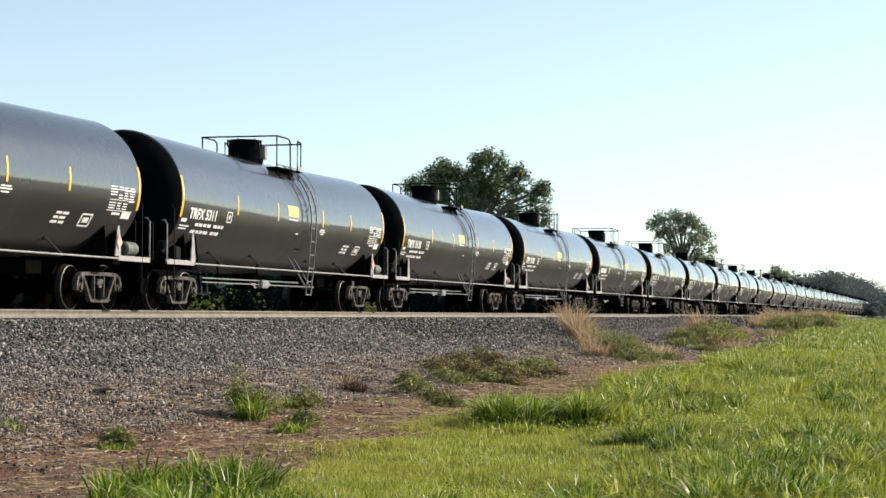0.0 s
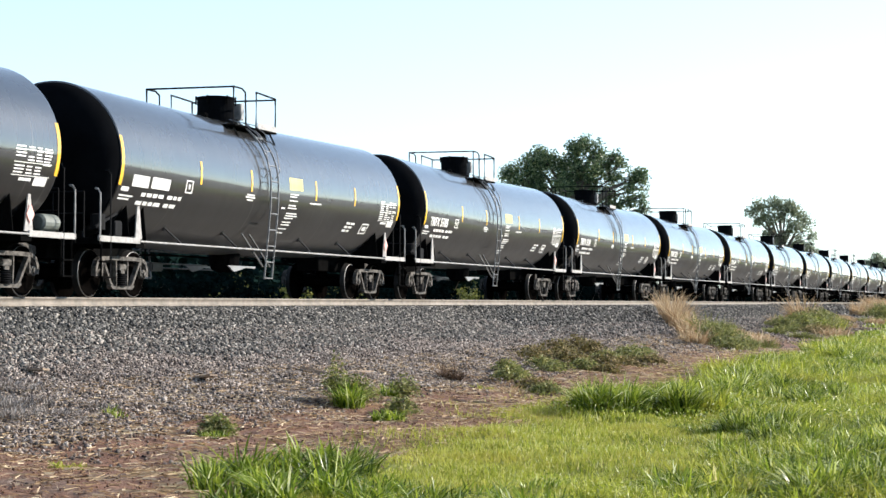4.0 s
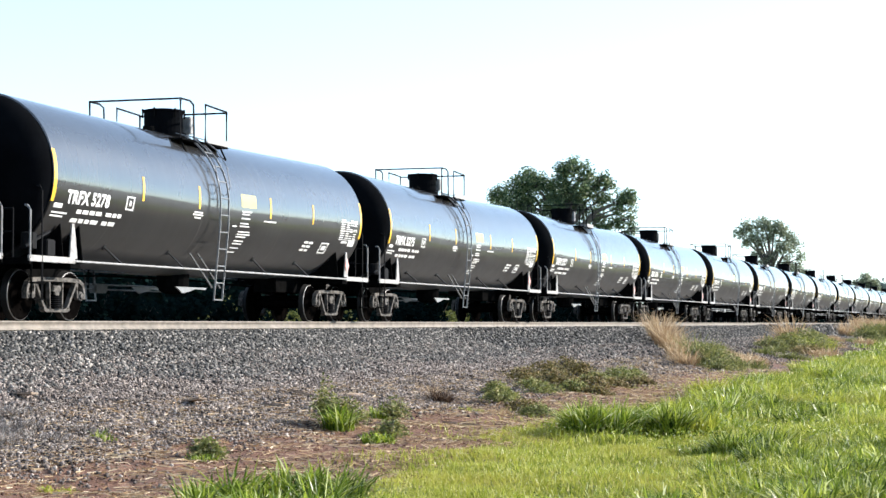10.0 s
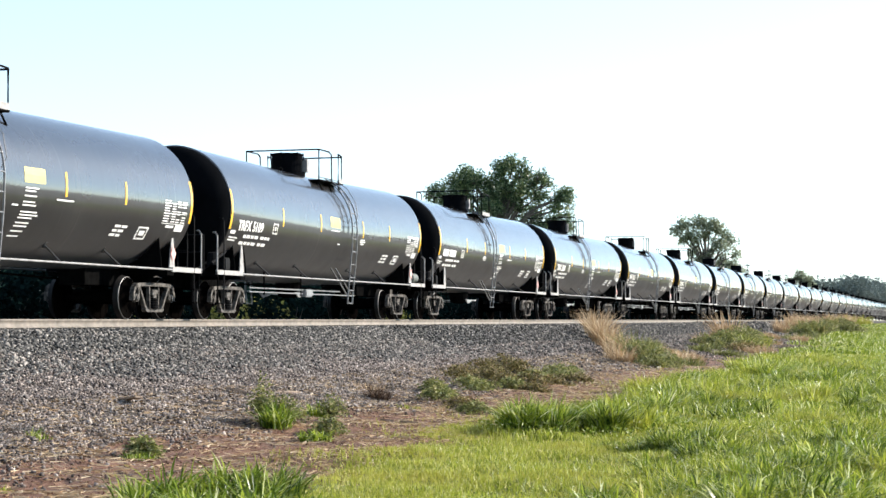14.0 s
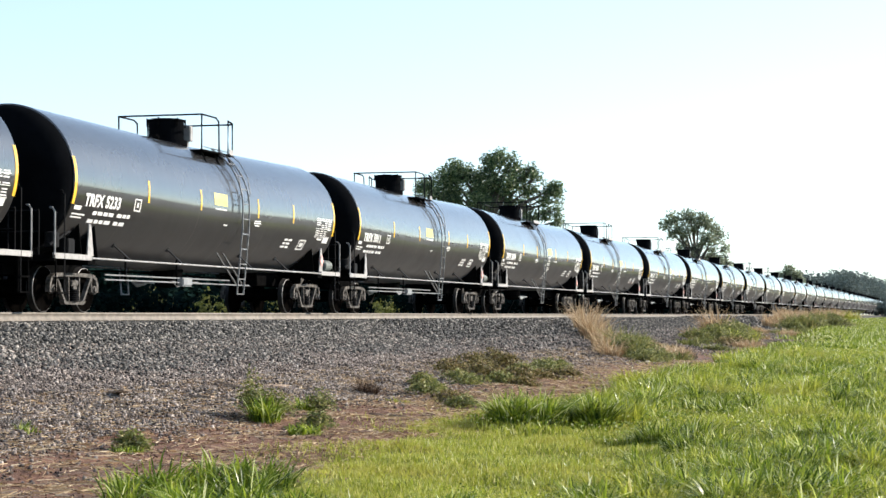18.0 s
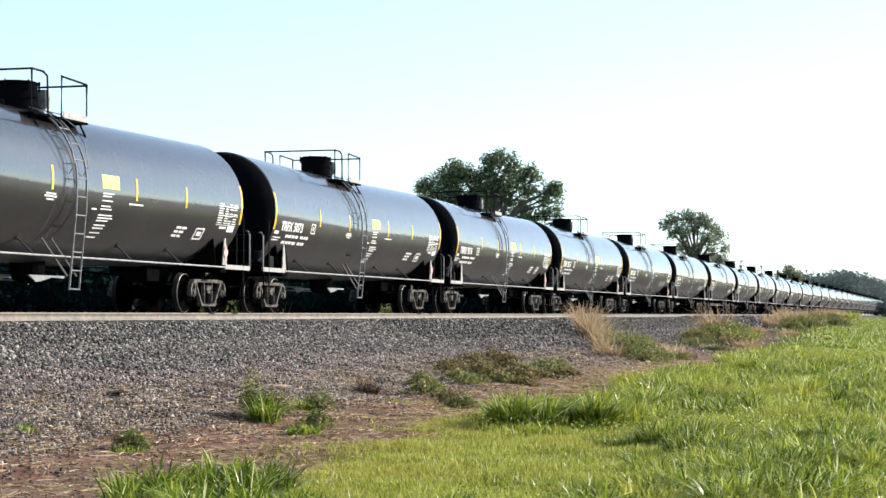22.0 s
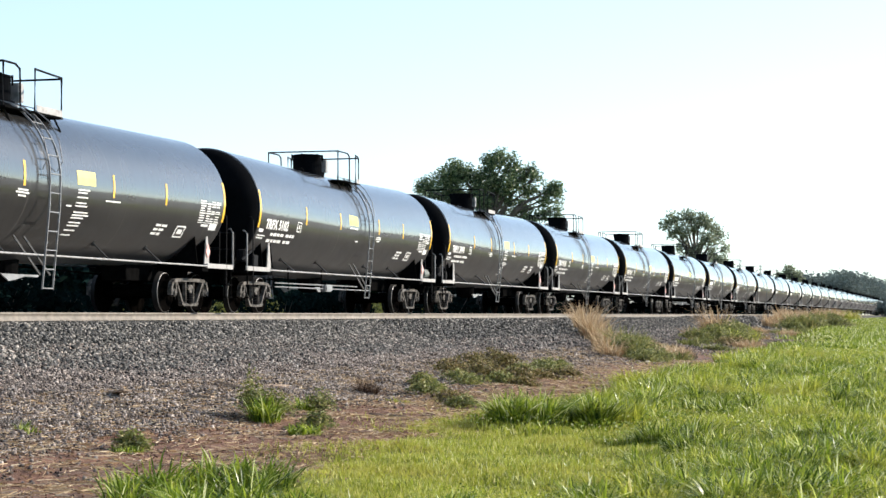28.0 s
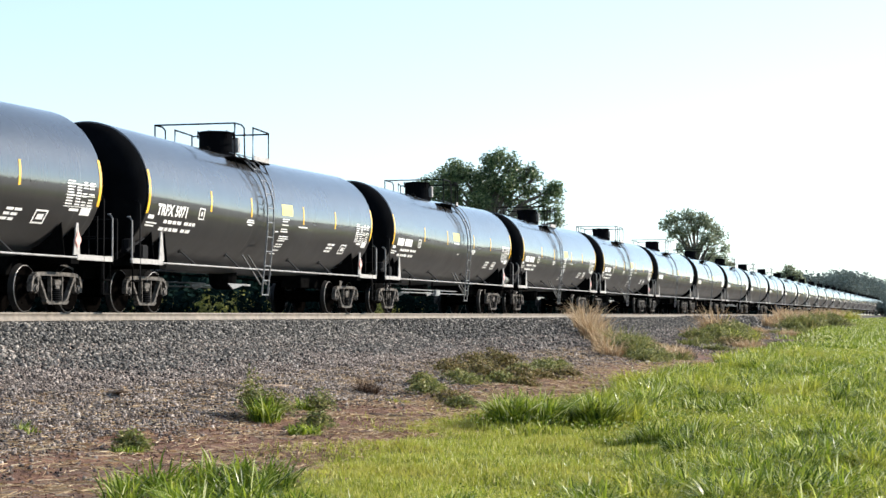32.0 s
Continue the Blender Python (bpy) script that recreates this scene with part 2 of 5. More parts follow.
# ---- mesh helpers ----
def part(name, bm, material, parent=None, label="", smooth=False):
    """One mesh object out of a bmesh, under parent."""
    me = bpy.data.meshes.new(name)
    bm.to_mesh(me)
    bm.free()
    return link(name, me, material, parent, label, smooth)


def link(name, me, material, parent=None, label="", smooth=False):
    if material and not me.materials:
        for m in material if isinstance(material, (list, tuple)) else (material,):
            me.materials.append(m)
    if smooth:
        me.polygons.foreach_set("use_smooth", [True] * len(me.polygons))
    ob = new(name, me)
    ob.parent = parent
    return tagged(ob, label)


def mesh_np(name, verts, faces):
    me = bpy.data.meshes.new(name)
    verts, faces = np.asarray(verts, np.float32), np.asarray(faces, np.int32)
    k = faces.shape[1]
    me.vertices.add(len(verts))
    me.vertices.foreach_set("co", verts.ravel())
    me.loops.add(faces.size)
    me.loops.foreach_set("vertex_index", faces.ravel())
    me.polygons.add(len(faces))
    me.polygons.foreach_set("loop_start", np.arange(0, faces.size, k, dtype=np.int32))
    me.update(calc_edges=True)
    me.validate()
    return me


def box(bm, x0, x1, y0, y1, z0, z1, bevel=0.0):
    r = bmesh.ops.create_cube(bm, size=1.0, matrix=Matrix.LocRotScale(((x0 + x1) / 2, (y0 + y1) / 2, (z0 + z1) / 2), None, (x1 - x0, y1 - y0, z1 - z0)))
    if bevel:
        edges = list({e for v in r["verts"] for e in v.link_edges})
        bmesh.ops.bevel(bm, geom=edges, offset=bevel, segments=2, affect="EDGES")


def rod(bm, a, b, r, n=6, r2=None):
    """A round bar from a to b."""
    a, b = Vector(a), Vector(b)
    m = Matrix.Translation((a + b) / 2) @ (b - a).to_track_quat("Z", "Y").to_matrix().to_4x4()
    bmesh.ops.create_cone(bm, cap_ends=True, segments=n, radius1=r, radius2=r if r2 is None else r2, depth=(b - a).length, matrix=m)


def bar(bm, a, b, w, h, up=(0, 1, 0)):
    """A square bar from a to b: w along up, h across."""
    a, b = Vector(a), Vector(b)
    d = (b - a).normalized()
    u = Vector(up)
    s = d.cross(u).normalized()
    u = s.cross(d)
    m = Matrix.Translation((a + b) / 2) @ Matrix((s, u, d)).transposed().to_4x4() @ Matrix.Diagonal((h, w, (b - a).length, 1))
    bmesh.ops.create_cube(bm, size=1.0, matrix=m)


def pipe(bm, pts, r, n=6):
    for a, b in zip(pts, pts[1:]):
        rod(bm, a, b, r, n)


def lathe(bm, profile, n=32, axis="x"):
    """Turn (along, radius) pairs round an axis."""
    rings = []
    for s, r in profile:
        ring = []
        for i in range(n):
            a = 2 * math.pi * i / n
            p, q = r * math.cos(a), r * math.sin(a)
            ring.append(bm.verts.new((s, p, q) if axis == "x" else (p, s, q) if axis == "y" else (p, q, s)))
        rings.append(ring)
    for A, B in zip(rings, rings[1:]):
        for i in range(n):
            bm.faces.new((A[i], A[(i + 1) % n], B[(i + 1) % n], B[i]))
    bm.faces.new(rings[0][::-1])
    bm.faces.new(rings[-1])
    bmesh.ops.recalc_face_normals(bm, faces=bm.faces)


# ---- ground and track ----
def smooth01(a):
    a = np.clip(a, 0, 1)
    return a * a * (3 - 2 * a)


def ground_z(x, y):
    """Height of the ground: the embankment's profile across the track, and a slow rise of the field far out."""
    x, y = np.asarray(x, float), np.asarray(y, float)
    e = np.abs(y - D)
    z = np.interp(e, [0, 1.9, 2.4, 4, 6, 8, 10, 14, 5000], [-0.23, -0.23, -0.34, -0.80, -1.13, -1.38, -1.55, -1.63, -1.63])
    z = z + 0.75 * smooth01((x - 70) / 190) * smooth01((e - 4) / 5)
    rough = 0.05 * np.sin(x * 1.7 + 1.3 * np.sin(y * 0.9)) * np.sin(y * 1.3 + 0.7 * np.sin(x * 0.6)) + 0.03 * np.sin(x * 4.1 + y * 2.3) * np.sin(y * 3.7 - x)
    return z + rough * smooth01((e - 3) / 4) * np.exp(-np.abs(x) / 250)


def sheet(name, xs, ys, height):
    X, Y = np.meshgrid(xs, ys, indexing="ij")
    v = np.stack([X, Y, height(X, Y)], -1).reshape(-1, 3)
    n, m = len(xs), len(ys)
    i = (np.arange(n - 1)[:, None] * m + np.arange(m - 1)[None, :]).ravel()
    return mesh_np(name, v, np.stack([i, i + m, i + m + 1, i + 1], -1))


gx = np.concatenate([np.linspace(-900, -20, 20)[:-1], np.linspace(-20, 70, 260)[:-1], np.linspace(70, 260, 150)[:-1], np.geomspace(260, 4500, 40)])
gy = np.concatenate([-np.geomspace(2600, 12, 24), np.linspace(-11, 30, 130), np.geomspace(31, 2600, 30)])
ground = tagged(link("ground", sheet("ground", gx, gy, ground_z), GROUND, smooth=True),
                "grey ballast slope, straw-strewn red soil and green turf beside a railway", "ground", kind="structure")

track = tagged(new("railway_track"), "single railway track of pale rusted rails on a ballast bed", "railway track", kind="structure")
track.location = (0, D, 0)


def rail_mesh():
    """Flat-bottomed rail, 0.17 m high, along x."""
    half = [(0.075, -0.17), (0.075, -0.158), (0.03, -0.14), (0.009, -0.125), (0.009, -0.05), (0.034, -0.037), (0.036, -0.008), (0.028, 0.0)]
    prof = half + [(-y, z) for y, z in reversed(half)]
    xs = [-900.0, -100.0] + [float(x) for x in range(-20, 260, 20)] + [400.0, 800.0, 1500.0]
    n = len(prof)
    v = [(x, y, z) for x in xs for y, z in prof]
    f = [(k * n + i, k * n + (i + 1) % n, (k + 1) * n + (i + 1) % n, (k + 1) * n + i) for k in range(len(xs) - 1) for i in range(n)]
    me = mesh_np("rail", v, f)
    me.materials.append(RUST)
    me.materials.append(HEAD)
    me.polygons.foreach_set("material_index", [1 if k % n == 7 else 0 for k in range(len(f))])
    return me


rail_me = rail_mesh()
for side in (-1, 1):
    r = link("rail", rail_me, None, track, "pale rust-brown steel rail with a polished head")
    r.location.y = side * 0.7535
bm = bmesh.new()
box(bm, -0.115, 0.115, -1.3, 1.3, -0.37, -0.192, 0.012)
tie_me = bpy.data.meshes.new("tie")
bm.to_mesh(tie_me)
bm.free()
rnd = random.Random(5)
for i in range(220):
    t = link("tie", tie_me, TIE, track)
    t.location = (8 + i * 0.53 + rnd.uniform(-0.02, 0.02), rnd.uniform(-0.04, 0.04), rnd.uniform(-0.008, 0.004))


# ---- tank car ----
R, AXIS, CYL, SLOPE = 1.52, 2.60, 7.90, 0.012   # shell radius, axis height at the ends, half length of the shell, fall to the middle


def axis_z(u):
    return AXIS - (CYL - min(abs(u), CYL)) * SLOPE


def on_shell(u, a, lift=0.004, side=-1):
    """Point on the shell at u along the car; a: metres up round the shell from its axis."""
    th = a / R
    return (u, side * (R + lift) * math.cos(th), axis_z(u) + (R + lift) * math.sin(th))


def arc_of(z, u):
    return R * math.asin(max(-1, min(1, (z - axis_z(u)) / R)))


def decal(bm, u0, u1, z0, z1, side=-1, lift=0.004, n=None, steps=None):
    """A painted patch on the shell between two stations and two heights."""
    if side > 0:
        u0, u1 = -u1, -u0
    n = n or max(1, int((u1 - u0) / 0.8))
    um = (u0 + u1) / 2
    a0, a1 = arc_of(z0, um), arc_of(z1, um)
    k = steps or max(1, int((a1 - a0) / 0.12))
    grid = [[bm.verts.new(on_shell(u0 + (u1 - u0) * i / n, a0 + (a1 - a0) * j / k, lift, side)) for j in range(k + 1)] for i in range(n + 1)]
    for i in range(n):
        for j in range(k):
            q = (grid[i][j], grid[i + 1][j], grid[i + 1][j + 1], grid[i][j + 1])
            bm.faces.new(q if side < 0 else q[::-1])


def tank_mesh():
    """The shell: two cylinders that fall a little to the middle."""
    bm = bmesh.new()
    n = 72
    stations = [(-CYL, R - 0.03), (-CYL, R - 0.004), (-CYL + 0.012, R), (-CYL + 0.05, R)]
    stations += [(0.05, R), (-0.05, R)]
    stations += [(CYL - 0.05, R), (CYL - 0.012, R), (CYL, R - 0.004), (CYL, R - 0.03)]
    head, tail = stations[:4], stations[-4:]
    stations = head + sorted(stations[4:-4]) + tail
    rings = [[bm.verts.new((s, r * math.cos(2 * math.pi * i / n), axis_z(s) + r * math.sin(2 * math.pi * i / n))) for i in range(n)] for s, r in stations]
    for A, B in zip(rings, rings[1:]):
        for i in range(n):
            bm.faces.new((A[i], A[(i + 1) % n], B[(i + 1) % n], B[i]))
    bmesh.ops.recalc_face_normals(bm, faces=bm.faces)
    return bm


def head_mesh(s):
    """Dished head closing one end of the shell."""
    bm = bmesh.new()
    prof = [(s * (CYL - 0.02), R - 0.028)] + [(s * (CYL + 0.62 * math.sin(a)), (R - 0.028) * math.cos(a)) for a in (radians(q) for q in (2, 12, 24, 36, 48, 60, 72, 82, 88))]
    lathe(bm, prof, 56, "x")
    bmesh.ops.translate(bm, verts=bm.verts, vec=(0, 0, AXIS))
    return bm


def sweep(bm, pts, w, h, n=4, side=None):
    """One connected bar along points: n corners, w by h; side fixes the direction of w."""
    pts = [Vector(p) for p in pts]
    rings = []
    for k, p in enumerate(pts):
        a = (p - pts[k - 1]).normalized() if k else None
        b = (pts[k + 1] - p).normalized() if k + 1 < len(pts) else None
        d = (a + b).normalized() if a and b else (a or b)
        u = Vector(side) if side else (Vector((0, 0, 1)) if abs(d.z) < 0.8 else Vector((1, 0, 0)))
        u = (u - d * u.dot(d)).normalized()
        v = d.cross(u)
        grow = 1 / max(0.5, a.dot(d)) if a and b else 1
        ring = []
        for i in range(n):
            t = 2 * math.pi * (i + 0.5) / n
            q = 1.41421 if n == 4 else 1.0
            ring.append(bm.verts.new(p + u * (math.cos(t) * w / 2 * q * (1 if side else grow)) + v * (math.sin(t) * h / 2 * q)))
        rings.append(ring)
    for A, B in zip(rings, rings[1:]):
        for i in range(n):
            bm.faces.new((A[i], A[(i + 1) % n], B[(i + 1) % n], B[i]))
    bm.faces.new(rings[0][::-1]), bm.faces.new(rings[-1])


STRIPES = (-4.44, -1.88, 1.90, 4.52)


def markings(tank, side, mark2):
    """Yellow strips, panel and the unreadable stencils of one side."""
    for u in ((-4.44, -1.58, 2.04, 4.58) if mark2 else STRIPES):
        bm = bmesh.new()
        decal(bm, u - 0.042, u + 0.042, 2.33, 2.80, side, 0.006)
        part("reflective_strip", bm, YELLOW, tank, "yellow reflective strip")
    for u in (-7.86, 7.86):
        bm = bmesh.new()
        decal(bm, u - 0.055, u + 0.055, 2.12, 3.05, side, 0.006)
        part("end_reflective_strip", bm, YELLOW, tank, "long yellow reflective strip at the end of the shell")
    bm = bmesh.new()
    decal(bm, *((-0.80, 0.0) if mark2 else (0.26, 1.06)), 2.50, 2.78, side)
    part("warning_panel", bm, PANEL, tank, "plain pale yellow panel")
    rr = random.Random(3)
    for name, rows in (("service_stencil", [(-6.88, 1.99, 0.072, 7), (-6.98, 1.83, 0.072, 6)]), ("column_stencil", None), ("small_stencil", [(4.30, 1.90, 0.05, 2), (4.26, 1.81, 0.05, 2), (4.22, 1.72, 0.05, 2)])):
        bm = bmesh.new()
        if rows:
            for u, z, h, words in rows:
                for k in range(words):
                    w = rr.uniform(0.14, 0.27) if h > 0.06 else rr.uniform(0.18, 0.3)
                    decal(bm, u, u + w, z - h / 2, z + h / 2, side)
                    u += w + (0.05 if k != 3 else 0.16)
        else:
            z, u = 1.0 if mark2 else 2.40, 0.30
            while z > 1.45:
                w = rr.uniform(0.3, 0.75)
                if rr.random() < 0.85:
                    decal(bm, u, u + w, z - 0.013, z + 0.013, side)
                z -= rr.choice((0.055, 0.06, 0.09))
                u -= 0.004
            m = 2.04 if mark2 else -1.9
            decal(bm, m - 0.2, m + 0.2, 2.24, 2.27, side), decal(bm, m - 0.25, m + 0.25, 2.19, 2.22, side), decal(bm, m - 0.15, m + 0.15, 2.13, 2.16, side)
            m = -0.4 if mark2 else 1.9
            decal(bm, m - 0.35, m + 0.35, 2.40 if mark2 else 2.24, 2.43 if mark2 else 2.27, side)
            decal(bm, -0.1, 0.12, 2.05, 2.08, side)
        tagged(part(name, bm, WHITE, tank, "white stencilled lines of data"), kind="stuff")
    for name, u0, u1, z0, z1, thick in (("square_stencil", 5.42, 5.92, 1.68, 1.94, 0.032), ("outlined_stencil", -5.10, -4.78, 2.12, 2.38, 0.026)):
        bm = bmesh.new()
        decal(bm, u0, u1, z0, z0 + thick, side), decal(bm, u0, u1, z1 - thick, z1, side)
        decal(bm, u0, u0 + thick * 1.6, z0 + thick, z1 - thick, side), decal(bm, u1 - thick * 1.6, u1, z0 + thick, z1 - thick, side)
        decal(bm, u0 + 0.12, u1 - 0.12, z0 + 0.08, z1 - 0.08, side)
        part(name, bm, WHITE, tank, "white outlined stencil box")
    bm = bmesh.new()
    for k in range(9):
        for u, w in ((6.45, 0.34), (6.85, 0.22), (7.12, 0.22), (7.38, 0.26)):
            if rr.random() < 0.86:
                decal(bm, u, u + w * rr.uniform(0.75, 1.0), 2.540 - k * 0.055, 2.565 - k * 0.055, side)
    for k in (0, 4, 8):
        decal(bm, 6.42, 7.66, 2.505 - k * 0.055 - 0.004, 2.515 - k * 0.055, side)
    tagged(part("test_table_stencil", bm, WHITE, tank, "white stencilled table"), kind="stuff")
    bm = bmesh.new()
    decal(bm, 6.7, 7.1, 1.98, 2.03, side), decal(bm, 7.2, 7.62, 1.92, 2.06, side)
    decal(bm, -7.75, -7.45, 2.02, 2.10, side), decal(bm, -7.75, -7.2, 1.92, 1.95, side), decal(bm, -7.75, -7.3, 1.86, 1.89, side)
    tagged(part("corner_stencil", bm, WHITE, tank, "small white stencils near the end"), kind="stuff")


def far_markings(tank, side):
    """The strips and the panel alone, for cars that stay far off."""
    for u in STRIPES:
        bm = bmesh.new()
        decal(bm, u - 0.042, u + 0.042, 2.33, 2.80, side, 0.006)
        part("reflective_strip", bm, YELLOW, tank, "yellow reflective strip")
    bm = bmesh.new()
    decal(bm, 0.26, 1.06, 2.50, 2.78, side)
    part("warning_panel", bm, PANEL, tank, "plain pale yellow panel")
    bm = bmesh.new()
    decal(bm, 6.45, 7.6, 2.1, 2.56, side)
    part("test_table_stencil", bm, WHITE, tank, "white stencilled table")


def wheelset_mesh():
    """Two wheels on an axle, turned round y; counterweight marks show the turning."""
    bm = bmesh.new()
    lathe(bm, [(-1.02, 0.06), (-1.02, 0.085), (-0.84, 0.085), (-0.83, 0.10), (0.83, 0.10), (0.84, 0.085), (1.02, 0.085), (1.02, 0.06)], 12, "y")
    for s in (-1, 1):
        prof = [(0.685, 0.12), (0.685, 0.47), (0.70, 0.484), (0.716, 0.482), (0.728, 0.459), (0.812, 0.456), (0.822, 0.440), (0.822, 0.39), (0.785, 0.375), (0.775, 0.17), (0.81, 0.14), (0.81, 0.10)]
        lathe(bm, [(s * p, r) for p, r in prof], 28, "y")
        for k in range(3):
            a = 2 * math.pi * k / 3
            rod(bm, (0.27 * math.cos(a), s * 0.77, 0.27 * math.sin(a)), (0.27 * math.cos(a), s * 0.79, 0.27 * math.sin(a)), 0.03, 8)
    me = bpy.data.meshes.new("wheelset")
    bm.to_mesh(me)
    bm.free()
    me.materials.append(WHEEL), me.materials.append(TREAD), me.materials.append(RIM)
    for p in me.polygons:
        r = math.hypot(p.center.x, p.center.z)
        p.material_index = 2 if 0.435 < r < 0.452 and abs(p.center.y) > 0.81 else 1 if 0.448 < r and abs(p.center.y) > 0.70 else 0
        p.use_smooth = len(p.vertices) == 4
    return me


def side_frame(bm, y):
    """Cast truss side frame of a three-piece bogie: arched top, sloping legs, pedestal jaws."""
    up = (0, 1, 0)
    top = [(-1.03, 0.40), (-1.03, 0.56), (-0.97, 0.67), (-0.83, 0.735), (-0.45, 0.75), (0.45, 0.75), (0.83, 0.735), (0.97, 0.67), (1.03, 0.56), (1.03, 0.40)]
    sweep(bm, [(x, y, z) for x, z in top], 0.10, 0.075, side=up)
    for s in (-1, 1):
        sweep(bm, [(s * 0.76, y, 0.72), (s * 0.60, y, 0.50), (s * 0.42, y, 0.24), (s * 0.33, y, 0.19)], 0.09, 0.06, side=up)
        sweep(bm, [(s * 0.24, y, 0.74), (s * 0.23, y, 0.50), (s * 0.22, y, 0.22)], 0.08, 0.035, side=up)
        sweep(bm, [(s * 0.79, y, 0.70), (s * 0.77, y, 0.58), (s * 0.79, y, 0.42)], 0.08, 0.045, side=up)
    sweep(bm, [(-0.46, y, 0.23), (-0.38, y, 0.185), (0.38, y, 0.185), (0.46, y, 0.23)], 0.11, 0.06, side=up)


def bogie_parts(car, u, wheel_me):
    b = new("bogie")
    b.parent, b.location = car, (u, 0, 0)
    tagged(b, "three-piece cast steel bogie coated with pale dust")
    for s in (-1, 1):
        bm = bmesh.new()
        side_frame(bm, s * 1.0)
        part("side_frame", bm, DUSTY, b, "dusty grey cast steel side frame")
        bm = bmesh.new()
        lathe(bm, [(0.22 + 0.02 * k, 0.10 if k % 2 else 0.13) for k in range(13)], 12, "z")
        bmesh.ops.translate(bm, verts=bm.verts, vec=(0, s * 1.0, 0))
        part("spring_set", bm, RAILING, b, "nest of coil springs")
        for w in (-0.89, 0.89):
            bm = bmesh.new()
            rod(bm, (w, s * 0.95, 0.457), (w, s * 1.05, 0.457), 0.09, 14)
            rod(bm, (w, s * 1.05, 0.457), (w, s * 1.08, 0.457), 0.06, 10)
            part("bearing_cap", bm, DUSTY, b, "round roller bearing cap")
    bm = bmesh.new()
    box(bm, -0.19, 0.19, -0.99, 0.99, 0.46, 0.66, 0.02)
    part("bolster", bm, BLACK, b, "dark cast bolster beam")
    for s in (-1, 1):
        bm = bmesh.new()
        box(bm, -0.15, 0.15, s * 1.03 - 0.03, s * 1.03 + 0.03, 0.53, 0.64, 0.015)
        box(bm, -0.08, 0.08, s * 1.04 - 0.02, s * 1.04 + 0.02, 0.42, 0.53, 0.01)
        part("bolster_end", bm, DUSTY, b, "dusty end of the bolster")
    bm = bmesh.new()
    for s in (-1, 1):
        bar(bm, (s * 0.36, -0.85, 0.40), (s * 0.36, 0.85, 0.40), 0.12, 0.06, (0, 0, 1))
        box(bm, s * 0.41 - 0.03, s * 0.41 + 0.03, -0.86, -0.66, 0.30, 0.56)
        box(bm, s * 0.41 - 0.03, s * 0.41 + 0.03, 0.66, 0.86, 0.30, 0.56)
    part("brake_beam", bm, BLACK, b, "dark brake beam with shoes")
    for w in (-0.89, 0.89):
        ws = link("wheelset", wheel_me, None, b, "dark steel wheelset with bright worn rims")
        ws.location = (w, 0, 0.457)
    return b


